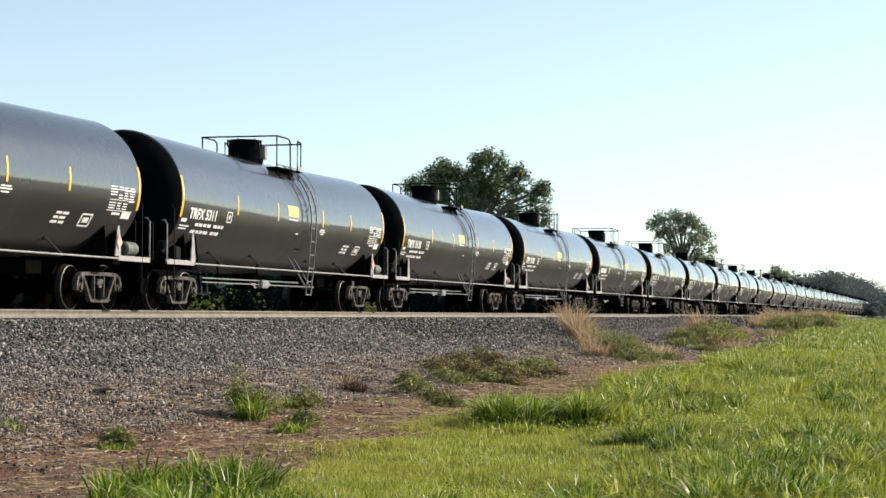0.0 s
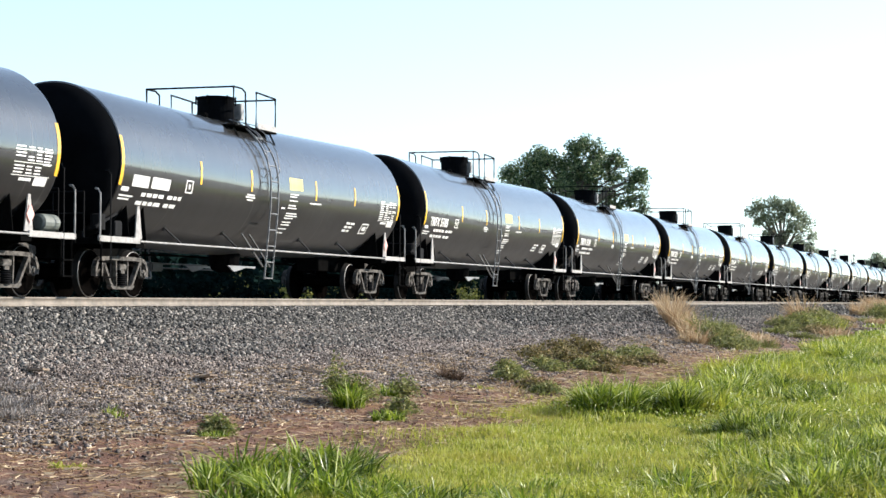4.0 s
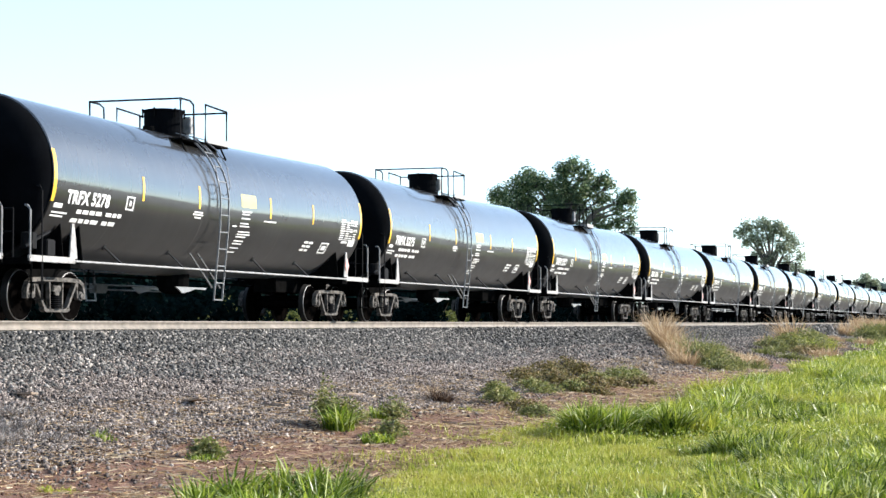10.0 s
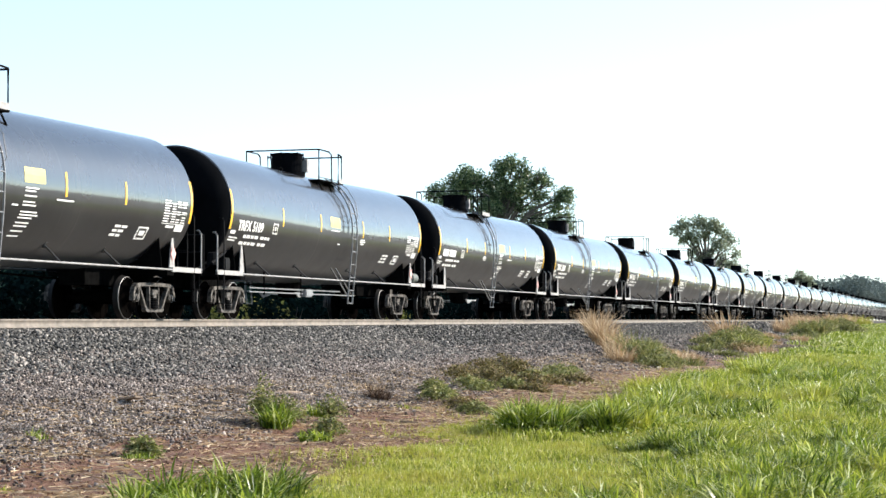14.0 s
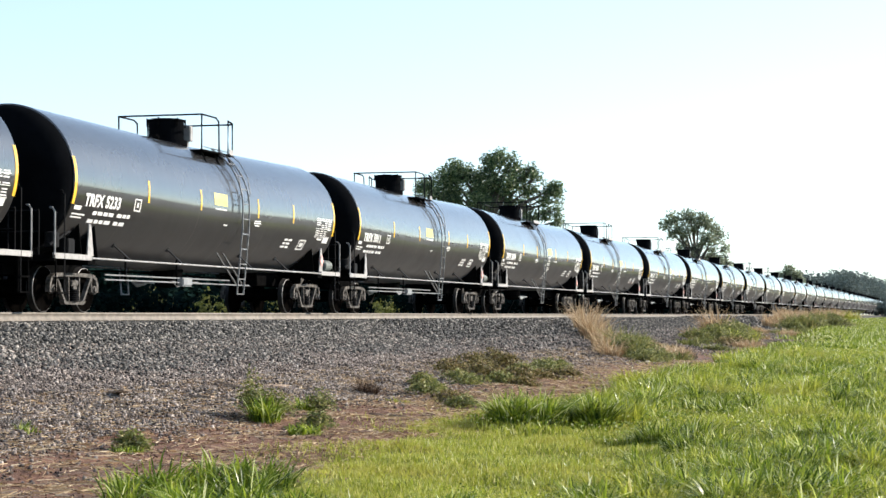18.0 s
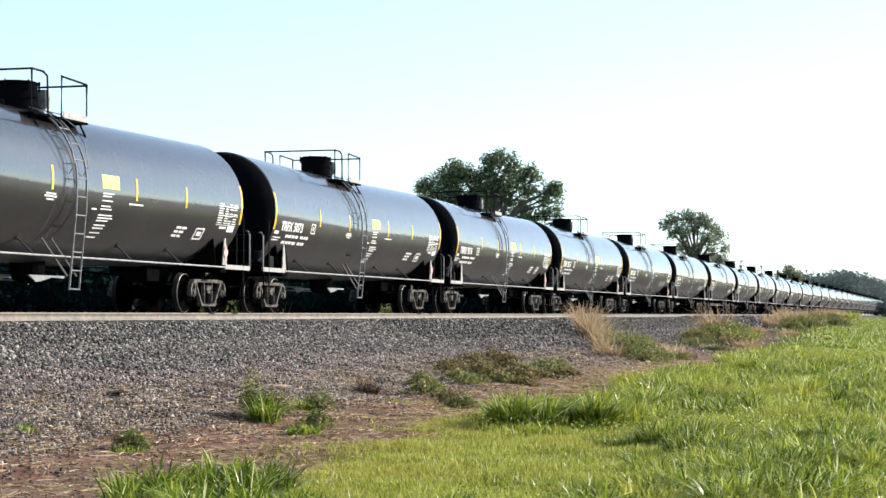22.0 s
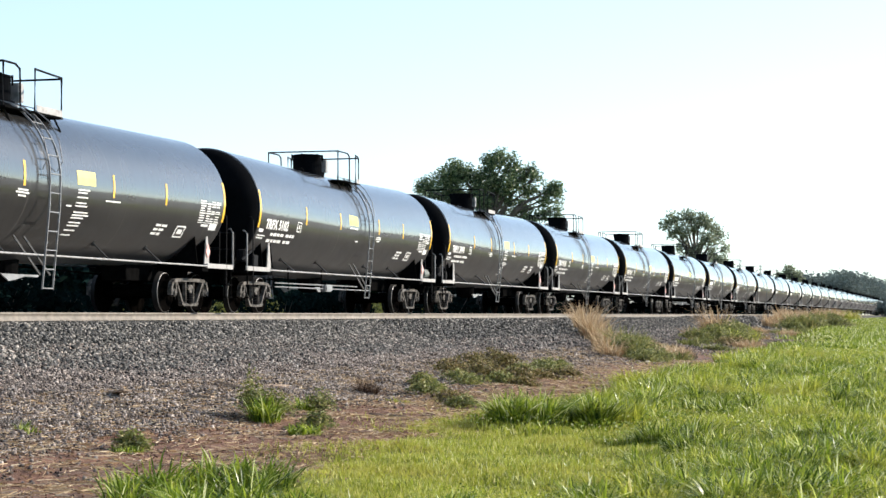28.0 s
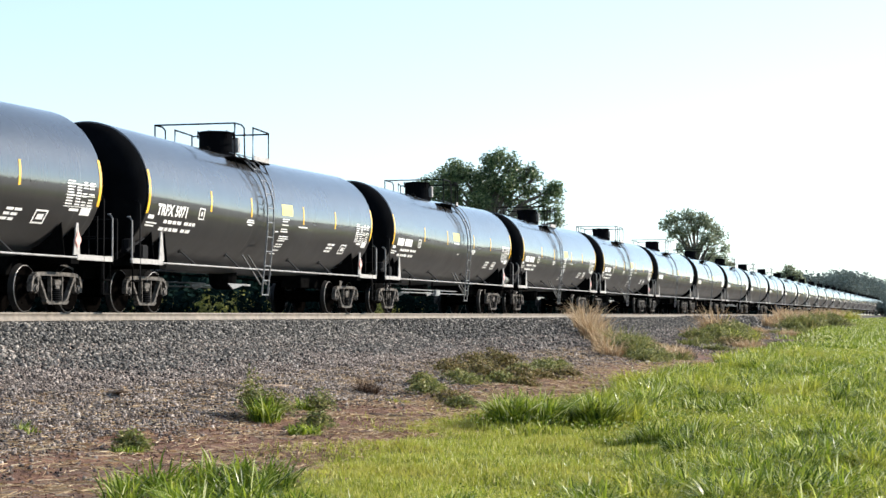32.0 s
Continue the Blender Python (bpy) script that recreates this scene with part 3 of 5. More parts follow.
def tank_car(far=False, mark2=False):
    """One tank car, its base on the rails under its middle; the ladder side of the view is y < 0."""
    car = new("tank_car")
    tank = part("tank", tank_mesh(), PAINT, car, "glossy black welded cylindrical tank", smooth=True)
    for s in (-1, 1):
        part("tank_head", head_mesh(s), MATT, tank, "matt dished tank head, blackened in colour for shade", smooth=True)
        bm = bmesh.new()
        rod(bm, (s * (CYL + 0.60), 0.1, AXIS - 0.05), (s * (CYL + 0.66), 0.1, AXIS - 0.05), 0.06, 10)
        part("head_boss", bm, LIGHTP, tank, "small pale boss on the head")
    uc = 0.86 if mark2 else -0.93                      # the ladder's station
    p0, p1, dome = (-0.50, 1.42, -0.14) if mark2 else (-1.88, 0.45, -0.52)
    if not far:
        markings(tank, -1, mark2)
    else:
        far_markings(tank, -1)
    wheel_me = wheelset_mesh()
    for u in (-6.95, 6.95):
        bogie_parts(car, u, wheel_me)
    # stub sills, saddles and couplers
    for s in (-1, 1):
        bm = bmesh.new()
        box(bm, min(s * 5.1, s * 8.55), max(s * 5.1, s * 8.55), -0.3, 0.3, 0.72, 1.08, 0.015)
        bar(bm, (s * 6.95, -1.42, 1.0), (s * 6.95, 1.42, 1.0), 0.10, 0.35, (0, 0, 1))
        part("stub_sill", bm, BLACK, car, "black stub sill and body bolster")
        bm = bmesh.new()
        for k in (-0.35, 0.35):
            pr = [(-1.38, 1.05), (-1.30, 1.75), (-0.9, 1.35), (0.9, 1.35), (1.30, 1.75), (1.38, 1.05)]
            x = s * 6.95 + k
            a = [bm.verts.new((x - 0.012, y, z)) for y, z in pr]
            b = [bm.verts.new((x + 0.012, y, z)) for y, z in pr]
            bm.faces.new(a), bm.faces.new(b[::-1])
            for i in range(6):
                bm.faces.new((a[i], b[i], b[(i + 1) % 6], a[(i + 1) % 6]))
        bmesh.ops.recalc_face_normals(bm, faces=bm.faces)
        part("saddle", bm, BLACK, car, "black tank saddle plates")
        bm = bmesh.new()
        box(bm, min(s * 8.45, s * 8.85), max(s * 8.45, s * 8.85), -0.09, 0.09, 0.78, 0.96, 0.02)
        box(bm, min(s * 8.82, s * 9.12), max(s * 8.82, s * 9.12), -0.17, 0.15, 0.72, 1.02, 0.05)
        sweep(bm, [(s * 8.6, 0.28, 0.78), (s * 8.75, 0.3, 0.5), (s * 8.95, 0.28, 0.42), (s * 9.04, 0.25, 0.55)], 0.05, 0.05, 6)
        part("coupler", bm, DUSTY, car, "cast knuckle coupler with an air hose")
    # ends: platform, hand rails, steps, gussets
    for s in (-1, 1):
        bm = bmesh.new()
        box(bm, min(s * 7.1, s * 8.62), max(s * 7.1, s * 8.62), -1.40, 1.40, 1.04, 1.075)
        box(bm, min(s * 8.56, s * 8.62), max(s * 8.56, s * 8.62), -1.45, 1.45, 0.98, 1.10)
        part("end_platform", bm, BLACK, car, "black end platform")
        for y in (-1, 1):
            bm = bmesh.new()
            box(bm, min(s * 7.0, s * 8.62), max(s * 7.0, s * 8.62), y * 1.43 - 0.02, y * 1.43 + 0.02, 1.03, 1.14, 0.006)
            part("platform_edge", bm, LIGHTP, car, "pale dusty steel platform edge")
            bm = bmesh.new()
            pr = [(s * 6.88, 1.12), (s * 7.16, 1.12), (s * 7.08, 1.76), (s * 7.0, 1.76)]
            a = [bm.verts.new((x, y * 1.40, z)) for x, z in pr]
            b = [bm.verts.new((x, y * 1.425, z)) for x, z in pr]
            bm.faces.new(a), bm.faces.new(b[::-1])
            for i in range(4):
                bm.faces.new((a[i], b[i], b[(i + 1) % 4], a[(i + 1) % 4]))
            bmesh.ops.recalc_face_normals(bm, faces=bm.faces)
            part("gusset", bm, LIGHTP, car, "pale grey triangular gusset plate")
            for u, z, r in ((8.18, 2.36, 0.017), (8.58, 2.0, 0.021)):
                bm = bmesh.new()
                sweep(bm, [(s * u, y * 1.44, 0.36 if u < 8.3 else 1.1), (s * u, y * 1.44, z - 0.08), (s * u, y * 1.38, z), (s * u, y * 1.33, z + 0.005)], 2 * r, 2 * r, 6)
                part("grab_rail", bm, GREYP if u > 8.3 else RAILING, car, "upright steel grab rail")
            bm = bmesh.new()
            for x in (8.12, 8.50):
                bar(bm, (s * x, y * 1.42, 1.04), (s * x, y * 1.42, 0.36), 0.03, 0.02)
            for z in (0.37, 0.66):
                bar(bm, (s * 8.12, y * 1.42, z), (s * 8.50, y * 1.42, z), 0.10, 0.03)
            part("sill_step", bm, BLACK, car, "black two-rung sill step")
        bm = bmesh.new()
        pipe(bm, [(s * 8.58, -1.1, 1.1), (s * 8.58, -1.1, 1.95), (s * 8.58, 1.1, 1.95), (s * 8.58, 1.1, 1.1)], 0.018)
        rod(bm, (s * 8.58, -0.45, 1.1), (s * 8.58, -0.45, 1.95), 0.018)
        rod(bm, (s * 8.58, 0.45, 1.1), (s * 8.58, 0.45, 1.95), 0.018)
        rod(bm, (s * 8.58, -1.1, 1.55), (s * 8.58, 1.1, 1.55), 0.014)
        part("end_railing", bm, RAILING, car, "black end railing")
    # long side rails with their struts
    for y in (-1, 1):
        bm = bmesh.new()
        rod(bm, (-7.0, y * 1.44, 1.075), (7.0, y * 1.44, 1.075), 0.021, 8)
        part("side_rail", bm, GREYP, car, "thin grey side rail along the tank")
        for u in (-5.30, -2.60, 1.70, 4.30):
            bm = bmesh.new()
            zt = 1.42
            yt = math.sqrt(max(0, R * R - (zt - axis_z(u)) ** 2))
            rod(bm, (u + 0.22, y * (yt + 0.0), zt), (u + 0.12, y * 1.44, 1.08), 0.024, 6)
            rod(bm, (u + 0.22, y * (yt - 0.02), zt - 0.06), (u + 0.22, y * (yt + 0.03), zt + 0.05), 0.035, 6)
            part("rail_strut", bm, STRUT, car, "slanted strut of the side rail")
    # side ladders
    for y in (-1, 1):
        path = [(1.50, 0.43), (1.56, 1.1), (1.64, 2.0)]
        path += [((R + 0.13) * math.cos(a), axis_z(uc) + (R + 0.13) * math.sin(a)) for a in (radians(q) for q in range(0, 63, 6))]
        for x in (uc - 0.21, uc + 0.21):
            bm = bmesh.new()
            sweep(bm, [(x, y * a, b) for a, b in path], 0.022, 0.034, side=(1, 0, 0))
            part("ladder_rail", bm, LADDER, car, "grey ladder side bar bent over the shell")
        bm = bmesh.new()
        rod(bm, (-0.21, 0, 0), (0.21, 0, 0), 0.014, 6)
        rung_me = bpy.data.meshes.new("ladder_rung")
        bm.to_mesh(rung_me)
        bm.free()
        d, last, walked = 0.0, path[0], 0.02
        for q in path[1:]:
            seg = math.dist(last, q)
            while walked <= d + seg:
                f = (walked - d) / seg
                rung = link("ladder_rung", rung_me, LADDER, car)
                rung.location = (uc, y * (last[0] + (q[0] - last[0]) * f), last[1] + (q[1] - last[1]) * f)
                walked += 0.36
            d, last = d + seg, q
        for x in (uc - 0.30, uc + 0.30):
            bm = bmesh.new()
            hoop = [((R + r) * math.cos(a), axis_z(uc) + (R + r) * math.sin(a)) for q, r in ((66, 0.1), (54, 0.2), (40, 0.24), (26, 0.22), (12, 0.16), (6, 0.02)) for a in (radians(q),)]
            sweep(bm, [(x, y * a, b) for a, b in hoop], 0.022, 0.022, 6)
            part("ladder_handhold", bm, LADDER, car, "bowed grey handhold beside the ladder")
        for x in (uc - 0.82, uc - 0.42):
            bm = bmesh.new()
            sweep(bm, [(x, y * 1.22, 1.42), (x + 0.52, y * 1.50, 0.70)], 0.035, 0.035)
            part("ladder_brace", bm, STRUT, car, "slanted ladder brace")
    # top: manway, platform, railing
    zt = axis_z(0) + R
    bm = bmesh.new()
    lathe(bm, [(zt - 0.06, 0.50), (zt + 0.06, 0.50), (zt + 0.065, 0.42), (zt + 0.50, 0.42), (zt + 0.51, 0.44), (zt + 0.55, 0.44), (zt + 0.565, 0.40)], 28, "z")
    bmesh.ops.translate(bm, verts=bm.verts, vec=(dome, 0, 0))
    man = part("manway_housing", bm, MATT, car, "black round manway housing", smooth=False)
    bm = bmesh.new()
    rod(bm, (0, 0, -0.10), (0, 0, 0.10), 0.022, 6)
    bolt_me = bpy.data.meshes.new("lid_bolt")
    bm.to_mesh(bolt_me)
    bm.free()
    for k in range(6):
        a = 2 * math.pi * k / 6
        link("lid_bolt", bolt_me, BLACK, man).location = (dome + 0.45 * math.cos(a), 0.45 * math.sin(a), zt + 0.48)
    bm = bmesh.new()
    box(bm, dome + 0.46, dome + 0.66, -0.42, -0.12, zt + 0.08, zt + 0.46, 0.02)
    rod(bm, (dome + 0.56, -0.27, zt - 0.06), (dome + 0.56, -0.27, zt + 0.08), 0.07, 10)
    part("valve_box", bm, GREYP, car, "pale grey valve cover beside the manway")
    bm = bmesh.new()
    rod(bm, (dome - 0.73, 0.0, zt - 0.05), (dome - 0.73, 0.0, zt + 0.14), 0.12, 10)
    rod(bm, (dome - 0.73, 0.35, zt - 0.12), (dome - 0.73, 0.35, zt + 0.10), 0.08, 10)
    rod(bm, (dome - 0.88, -0.2, zt + 0.06), (dome - 0.58, 0.45, zt + 0.06), 0.035, 6)
    part("relief_valve", bm, BLACK, car, "dark relief valve beside the manway")
    pz = zt - 0.20
    for y in (-1, 1):
        bm = bmesh.new()
        box(bm, p0, p1, min(y * 0.62, y * 1.10), max(y * 0.62, y * 1.10), pz - 0.03, pz + 0.01)
        for x in (p0 + 0.15, (p0 + p1) / 2, p1 - 0.15):
            bar(bm, (x, y * 0.98, pz - 0.02), (x, y * 1.12, axis_z(0) + math.sqrt(R * R - 1.12 ** 2)), 0.03, 0.03, (1, 0, 0))
        part("platform_grating", bm, BLACK, car, "dark grating platform beside the manway")
    top = 4.655
    bm = bmesh.new()
    sweep(bm, [(p0, 1.06, pz), (p0, 1.06, top), (p0, -1.06, top), (p0, -1.06, pz)], 0.044, 0.044, 6)
    part("end_handrail", bm, RAILING, car, "black tubular handrail across the platform end")
    bm = bmesh.new()
    sweep(bm, [(p1, 1.06, pz), (p1, 1.06, top - 0.06), (p1, -1.06, top - 0.06), (p1, -1.06, pz)], 0.044, 0.044, 6)
    part("end_handrail", bm, RAILING, car, "black tubular handrail across the platform end")
    for y in (-1, 1):
        bm = bmesh.new()
        sweep(bm, [(p0, y * 1.06, top), (uc - 0.5, y * 1.06, top), (uc - 0.32, y * 1.06, top - 0.07), (uc - 0.28, y * 1.06, pz)], 0.042, 0.042, 6)
        part("side_handrail", bm, RAILING, car, "short black side handrail")
        bm = bmesh.new()
        sweep(bm, [(uc + 0.28, y * 1.06, pz), (uc + 0.28, y * 1.06, top), (p1, y * 1.06, top - 0.04)], 0.042, 0.042, 6)
        part("side_handrail", bm, RAILING, car, "short black side handrail")
        bm = bmesh.new()
        box(bm, uc + 0.3, p1 - 0.02, y * 1.09 - 0.006, y * 1.09 + 0.006, pz, pz + 0.14)
        part("kick_plate", bm, LIGHTP, car, "pale kick plate")
    # underneath: outlet, brake gear
    bm = bmesh.new()
    lathe(bm, [(0.60, 0.16), (0.66, 0.30), (0.78, 0.34), (axis_z(0) - R + 0.06, 0.36)], 16, "z")
    part("bottom_outlet", bm, BLACK, car, "dark bottom outlet valve")
    for y in (-1, 1):
        bm = bmesh.new()
        pr = [(-0.95, 0.74), (-0.62, 0.60), (-0.30, 0.64), (0.0, 0.70), (0.55, 0.69), (0.60, 0.74)]
        a = [bm.verts.new((x, y * 0.50, z)) for x, z in pr]
        b = [bm.verts.new((x, y * 0.53, z)) for x, z in pr]
        bm.faces.new(a), bm.faces.new(b[::-1])
        for i in range(6):
            bm.faces.new((a[i], b[i], b[(i + 1) % 6], a[(i + 1) % 6]))
        bmesh.ops.recalc_face_normals(bm, faces=bm.faces)
        part("outlet_skid", bm, LADDER, car, "pale grey skid plate")
    ry = -1.05 if mark2 else 1.05
    for z, x1 in ((0.78, 1.3), (0.68, 2.6)):
        bm = bmesh.new()
        rod(bm, (-5.6, ry, z), (x1, ry, z), 0.018, 6)
        part("brake_rod", bm, LADDER if mark2 else STRUT, car, "long thin grey brake rod under the tank")
    for x in (-4.6, -1.9, 2.1):
        bm = bmesh.new()
        rod(bm, (x, ry, 0.62), (x, ry, 1.2), 0.022, 6)
        part("rod_hanger", bm, BLACK, car, "upright hanger of the brake rods")
    bm = bmesh.new()
    box(bm, -1.75, -1.2, ry - 0.1, ry + 0.1, 0.60, 0.80, 0.03)
    part("slack_adjuster", bm, LADDER if mark2 else STRUT, car, "grey slack adjuster")
    bm = bmesh.new()
    sweep(bm, [(-8.4, 0.5, 0.8), (-2.0, 0.62, 0.95), (2.0, 0.62, 0.95), (8.4, 0.5, 0.8)], 0.052, 0.052, 6)
    part("train_pipe", bm, BLACK, car, "dark air pipe under the tank")
    bm = bmesh.new()
    lathe(bm, [(-7.70, 0.05), (-7.70, 0.11), (-7.66, 0.155), (-7.16, 0.155), (-7.12, 0.11), (-7.12, 0.05)], 16, "x")
    bmesh.ops.translate(bm, verts=bm.verts, vec=(15.42 if mark2 else -0.62, -1.18 if mark2 else 1.18, 1.31))
    part("air_reservoir", bm, TANKGREEN, car, "dull green-grey air reservoir on the end platform", smooth=False)
    bm = bmesh.new()
    lathe(bm, [(1.25, 0.06), (1.27, 0.14), (1.55, 0.14), (1.57, 0.06)], 12, "z")
    bmesh.ops.translate(bm, verts=bm.verts, vec=(-8.05, -1.1, 0))
    box(bm, -7.75, -7.45, -1.3, -1.05, 1.15, 1.45, 0.02)
    rod(bm, (-8.35, -1.2, 1.3), (-7.5, -1.2, 1.6), 0.03)
    part("brake_valve", bm, RAILING, car, "dark brake valve and pipework")
    for y in (-1, 1):
        bm = bmesh.new()
        c = Vector((y * -7.04, y * 1.45, 1.42))
        w = 0.13
        q = [bm.verts.new(c + Vector(v)) for v in ((0, 0, -w * 1.35), (w, 0, 0), (0, 0, w * 1.35), (-w, 0, 0))]
        f = bm.faces.new(q)
        bmesh.ops.solidify(bm, geom=[f], thickness=0.01)
        part("hazard_placard", bm, RED, car, "faded red and white diamond placard")
    return car


NUMBERS = {-16: "5311", -15: "5130", -14: "5388", -12: "5185", -11: "5181", -10: "5281", -9: "5319", -8: "5278", -7: "5275", -6: "5377", -5: "5296", -4: "5109", -2: "5220",
           -1: "5233", 0: "5011", 1: "5084", 2: "5083", 3: "5073", 4: "5076", 5: "5123", 6: "5066", 7: "5093", 8: "5102", 9: "5096", 10: "5105", 11: "5071"}
SECOND = {-17, -16, -15, -14, -4, -1, 0, 8, 12, 17, 21, 22, 28, 33}


def number_on(car, text):
    """The car's white reporting number on the side that faces the field."""
    tank = next(c for c in car.children if c.name.startswith("tank") and not c.name.startswith("tank_car"))
    side = -1
    bm = bmesh.new()
    if text:
        curve = bpy.data.curves.new("number", "FONT")
        curve.body, curve.size, curve.resolution_u, curve.offset, curve.space_character = text, 1.0, 3, 0.04, 1.08
        tmp = bpy.data.objects.new("number", curve)
        me = bpy.data.meshes.new_from_object(tmp)
        bm.from_mesh(me)
        bpy.data.objects.remove(tmp)
        xs, ys = [v.co.x for v in bm.verts], [v.co.y for v in bm.verts]
        x0, x1, y0, y1 = min(xs), max(xs), min(ys), max(ys)
        for v in bm.verts:
            u = -7.37 + (v.co.x - x0) / (x1 - x0) * 1.60
            z = 2.105 + (v.co.y - y0) / (y1 - y0) * 0.255
            v.co = on_shell(u, arc_of(z, u), 0.006, side)
    else:
        for u0, u1 in ((-7.37, -6.70), (-6.58, -5.80)):
            decal(bm, u0, u1, 2.12, 2.34, side)
    part("car_number", bm, WHITE, tank, "bold white car number")


# ---- vegetation ----
def blades(rng, x, y, z, h, w, lean, curl=0.35, az=None, joints=((0.0, 1.0), (0.4, 1.0), (0.75, 0.7))):
    """Grass blades as tapered strips that arch over: arrays of roots, heights, widths and lean."""
    n = len(x)
    az = rng.uniform(0, 2 * np.pi, n) if az is None else az
    face = az + np.pi / 2 + rng.normal(size=n) * 0.7
    way = np.stack([np.cos(az), np.sin(az), 0 * az], -1)
    f = np.stack([np.cos(face) * w / 2, np.sin(face) * w / 2, 0 * w], -1)
    root = np.stack([x, y, z], -1)
    rows = []
    for s, wide in joints:
        p = root + way * (lean * h * (1 + curl) * s ** 1.9)[:, None]
        p[:, 2] += h * (s - 0.42 * lean * s ** 2.6)
        rows += [p - f * wide, p + f * wide]
    tip = root + way * (lean * h * (1 + curl))[:, None]
    tip[:, 2] += h * (1 - 0.42 * lean)
    v = np.stack(rows + [tip], 1).reshape(-1, 3)
    k = len(joints)
    b = np.arange(n)[:, None] * (2 * k + 1)
    rungs = [c for i in range(k - 1) for c in (b + [2 * i, 2 * i + 1, 2 * i + 3], b + [2 * i, 2 * i + 3, 2 * i + 2])]
    tris = np.concatenate(rungs + [b + [2 * k - 2, 2 * k - 1, 2 * k]], 1).reshape(-1, 3)
    return v, tris


def leaf_quads(rng, c, size, up=0.3):
    """Small four-cornered leaf clumps at points c, turned at random."""
    n = len(c)
    a = rng.normal(size=(n, 3))
    a[:, 2] *= 1 - up
    a /= np.linalg.norm(a, axis=1, keepdims=True)
    b = np.cross(a, rng.normal(size=(n, 3)))
    b /= np.linalg.norm(b, axis=1, keepdims=True)
    s = (size * rng.uniform(0.55, 1.25, n))[:, None]
    v = np.stack([c - a * s, c - b * s * 0.55, c + a * s, c + b * s * 0.55], 1).reshape(-1, 3)
    return v, (np.arange(n)[:, None] * 4 + np.arange(4)).astype(np.int32)


def turf_edge(x):
    """How far from the track's centre line the turf begins, along the track."""
    return np.interp(x, [10, 14, 18, 23, 27, 35, 60, 90, 120, 200, 400], [13.2, 12.9, 12.2, 11.5, 11.3, 11.4, 11.1, 9.8, 8.8, 7.0, 6.0])


def uneven(x, y, size, seed):
    """Smooth random heights, 0 to 1, over a lattice of that many metres."""
    table = np.random.default_rng(seed).random((64, 64))
    u, v = np.asarray(x) / size, np.asarray(y) / size
    i, j = np.floor(u).astype(int), np.floor(v).astype(int)
    a, b = smooth01(u - i), smooth01(v - j)
    at = lambda p, q: table[p % 64, q % 64]
    return (at(i, j) * (1 - a) + at(i + 1, j) * a) * (1 - b) + (at(i, j + 1) * (1 - a) + at(i + 1, j + 1) * a) * b


def mown(x, y):
    """The smooth mown patch in the meadow."""
    return (np.abs((x - 19.6) / 3.9) ** 3 + np.abs((y - 4.4 - 0.12 * (20 - x)) / 1.6) ** 3) < 1


def field(name, label, seed, x0, x1, y0, n, h, w, mat, over=0.0, patchy=0.0, y1=99.0, lean=0.8, lump=0.8, short=False):
    """A stretch of standing grass between two stations; lump: the clumps' size, patchy: how much of it stays bare."""
    rng = np.random.default_rng(seed)
    x = x0 + (x1 - x0) * rng.random(n) ** 1.25
    lo = np.maximum(y0, x * 0.012 - 0.4)
    hi = D - turf_edge(x) + over + (0.3 if short else 0.9) * np.sin(x * 0.8) * np.sin(x * 0.31 + 1)
    hi = np.minimum(hi, np.maximum(y1 + 0.5 * np.sin(x * 1.1), lo + 0.2))
    y = lo + (hi - lo) * rng.random(n)
    up = 0.55 * uneven(x, y, lump, seed) + 0.45 * uneven(x, y, lump * 2.7, seed + 100)
    up = smooth01((up - 0.26) / 0.46)
    edge = np.clip((hi - y) / 0.8, 0, 1)
    keep = (rng.random(n) < 0.35 + 0.65 * edge) & (up + 0.12 * rng.normal(size=n) >= patchy)
    if not short:
        keep &= ~mown(x, y)
    x, y, up = x[keep], y[keep], up[keep]
    hh = h * rng.uniform(0.6, 1.2, len(x)) * (0.85 + 0.3 * up if short else 0.3 + 1.15 * up ** 1.5)
    v, f = blades(rng, x, y, ground_z(x, y) - 0.01, hh, w * rng.uniform(0.7, 1.4, len(x)), rng.uniform(0.1, lean, len(x)),
                  joints=((0.0, 1.0),) if short else ((0.0, 1.0), (0.55, 0.85)))
    return tagged(link(name, mesh_np(name, v, f), mat), label, "grass", kind="stuff")


field("short_grass", "fine yellow-green mown grass beside the track", 11, 10, 31, 0.0, 240000, 0.080, 0.014, GRASS, 0.55, patchy=-1.0, short=True, lump=1.2)
field("clover_patches", "darker green patches in the mown grass", 20, 13, 27, 0.0, 60000, 0.085, 0.012, LUSH, 0.3, patchy=0.55, short=True, lump=0.4)
field("mown_grass_tips", "stray taller blades in the mown grass", 21, 13, 27, 0.0, 9000, 0.13, 0.009, FRESH, 0.3, patchy=0.3, short=True, lump=0.9)
field("meadow_grass", "rough yellow-green meadow grass", 12, 24, 85, 0.2, 60000, 0.11, 0.011, LUSH)
field("green_meadow_grass", "lush green meadow grass", 18, 28, 330, 0.2, 60000, 0.20, 0.022, FRESH, 0.0, 0.35, lump=1.3)
field("far_meadow_grass", "rough green meadow grass farther along the track", 13, 85, 330, 0.8, 50000, 0.26, 0.045, FRESH, lump=2.5)
field("long_grass", "long lush green grass in patches", 14, 23, 60, -0.2, 56000, 0.16, 0.012, LUSH, -0.3, 0.5, lump=0.8, lean=0.9)
field("tall_meadow_grass", "tall lush green meadow grass in clumps", 16, 13, 46, -0.4, 60000, 0.18, 0.010, LUSH, 0.0, 0.5, 3.4, 0.9, 0.5)
field("dark_meadow_grass", "dark green meadow grass in clumps", 19, 13, 46, -0.4, 22000, 0.18, 0.011, DEEP, 0.0, 0.5, 3.3, 0.9, 0.6)
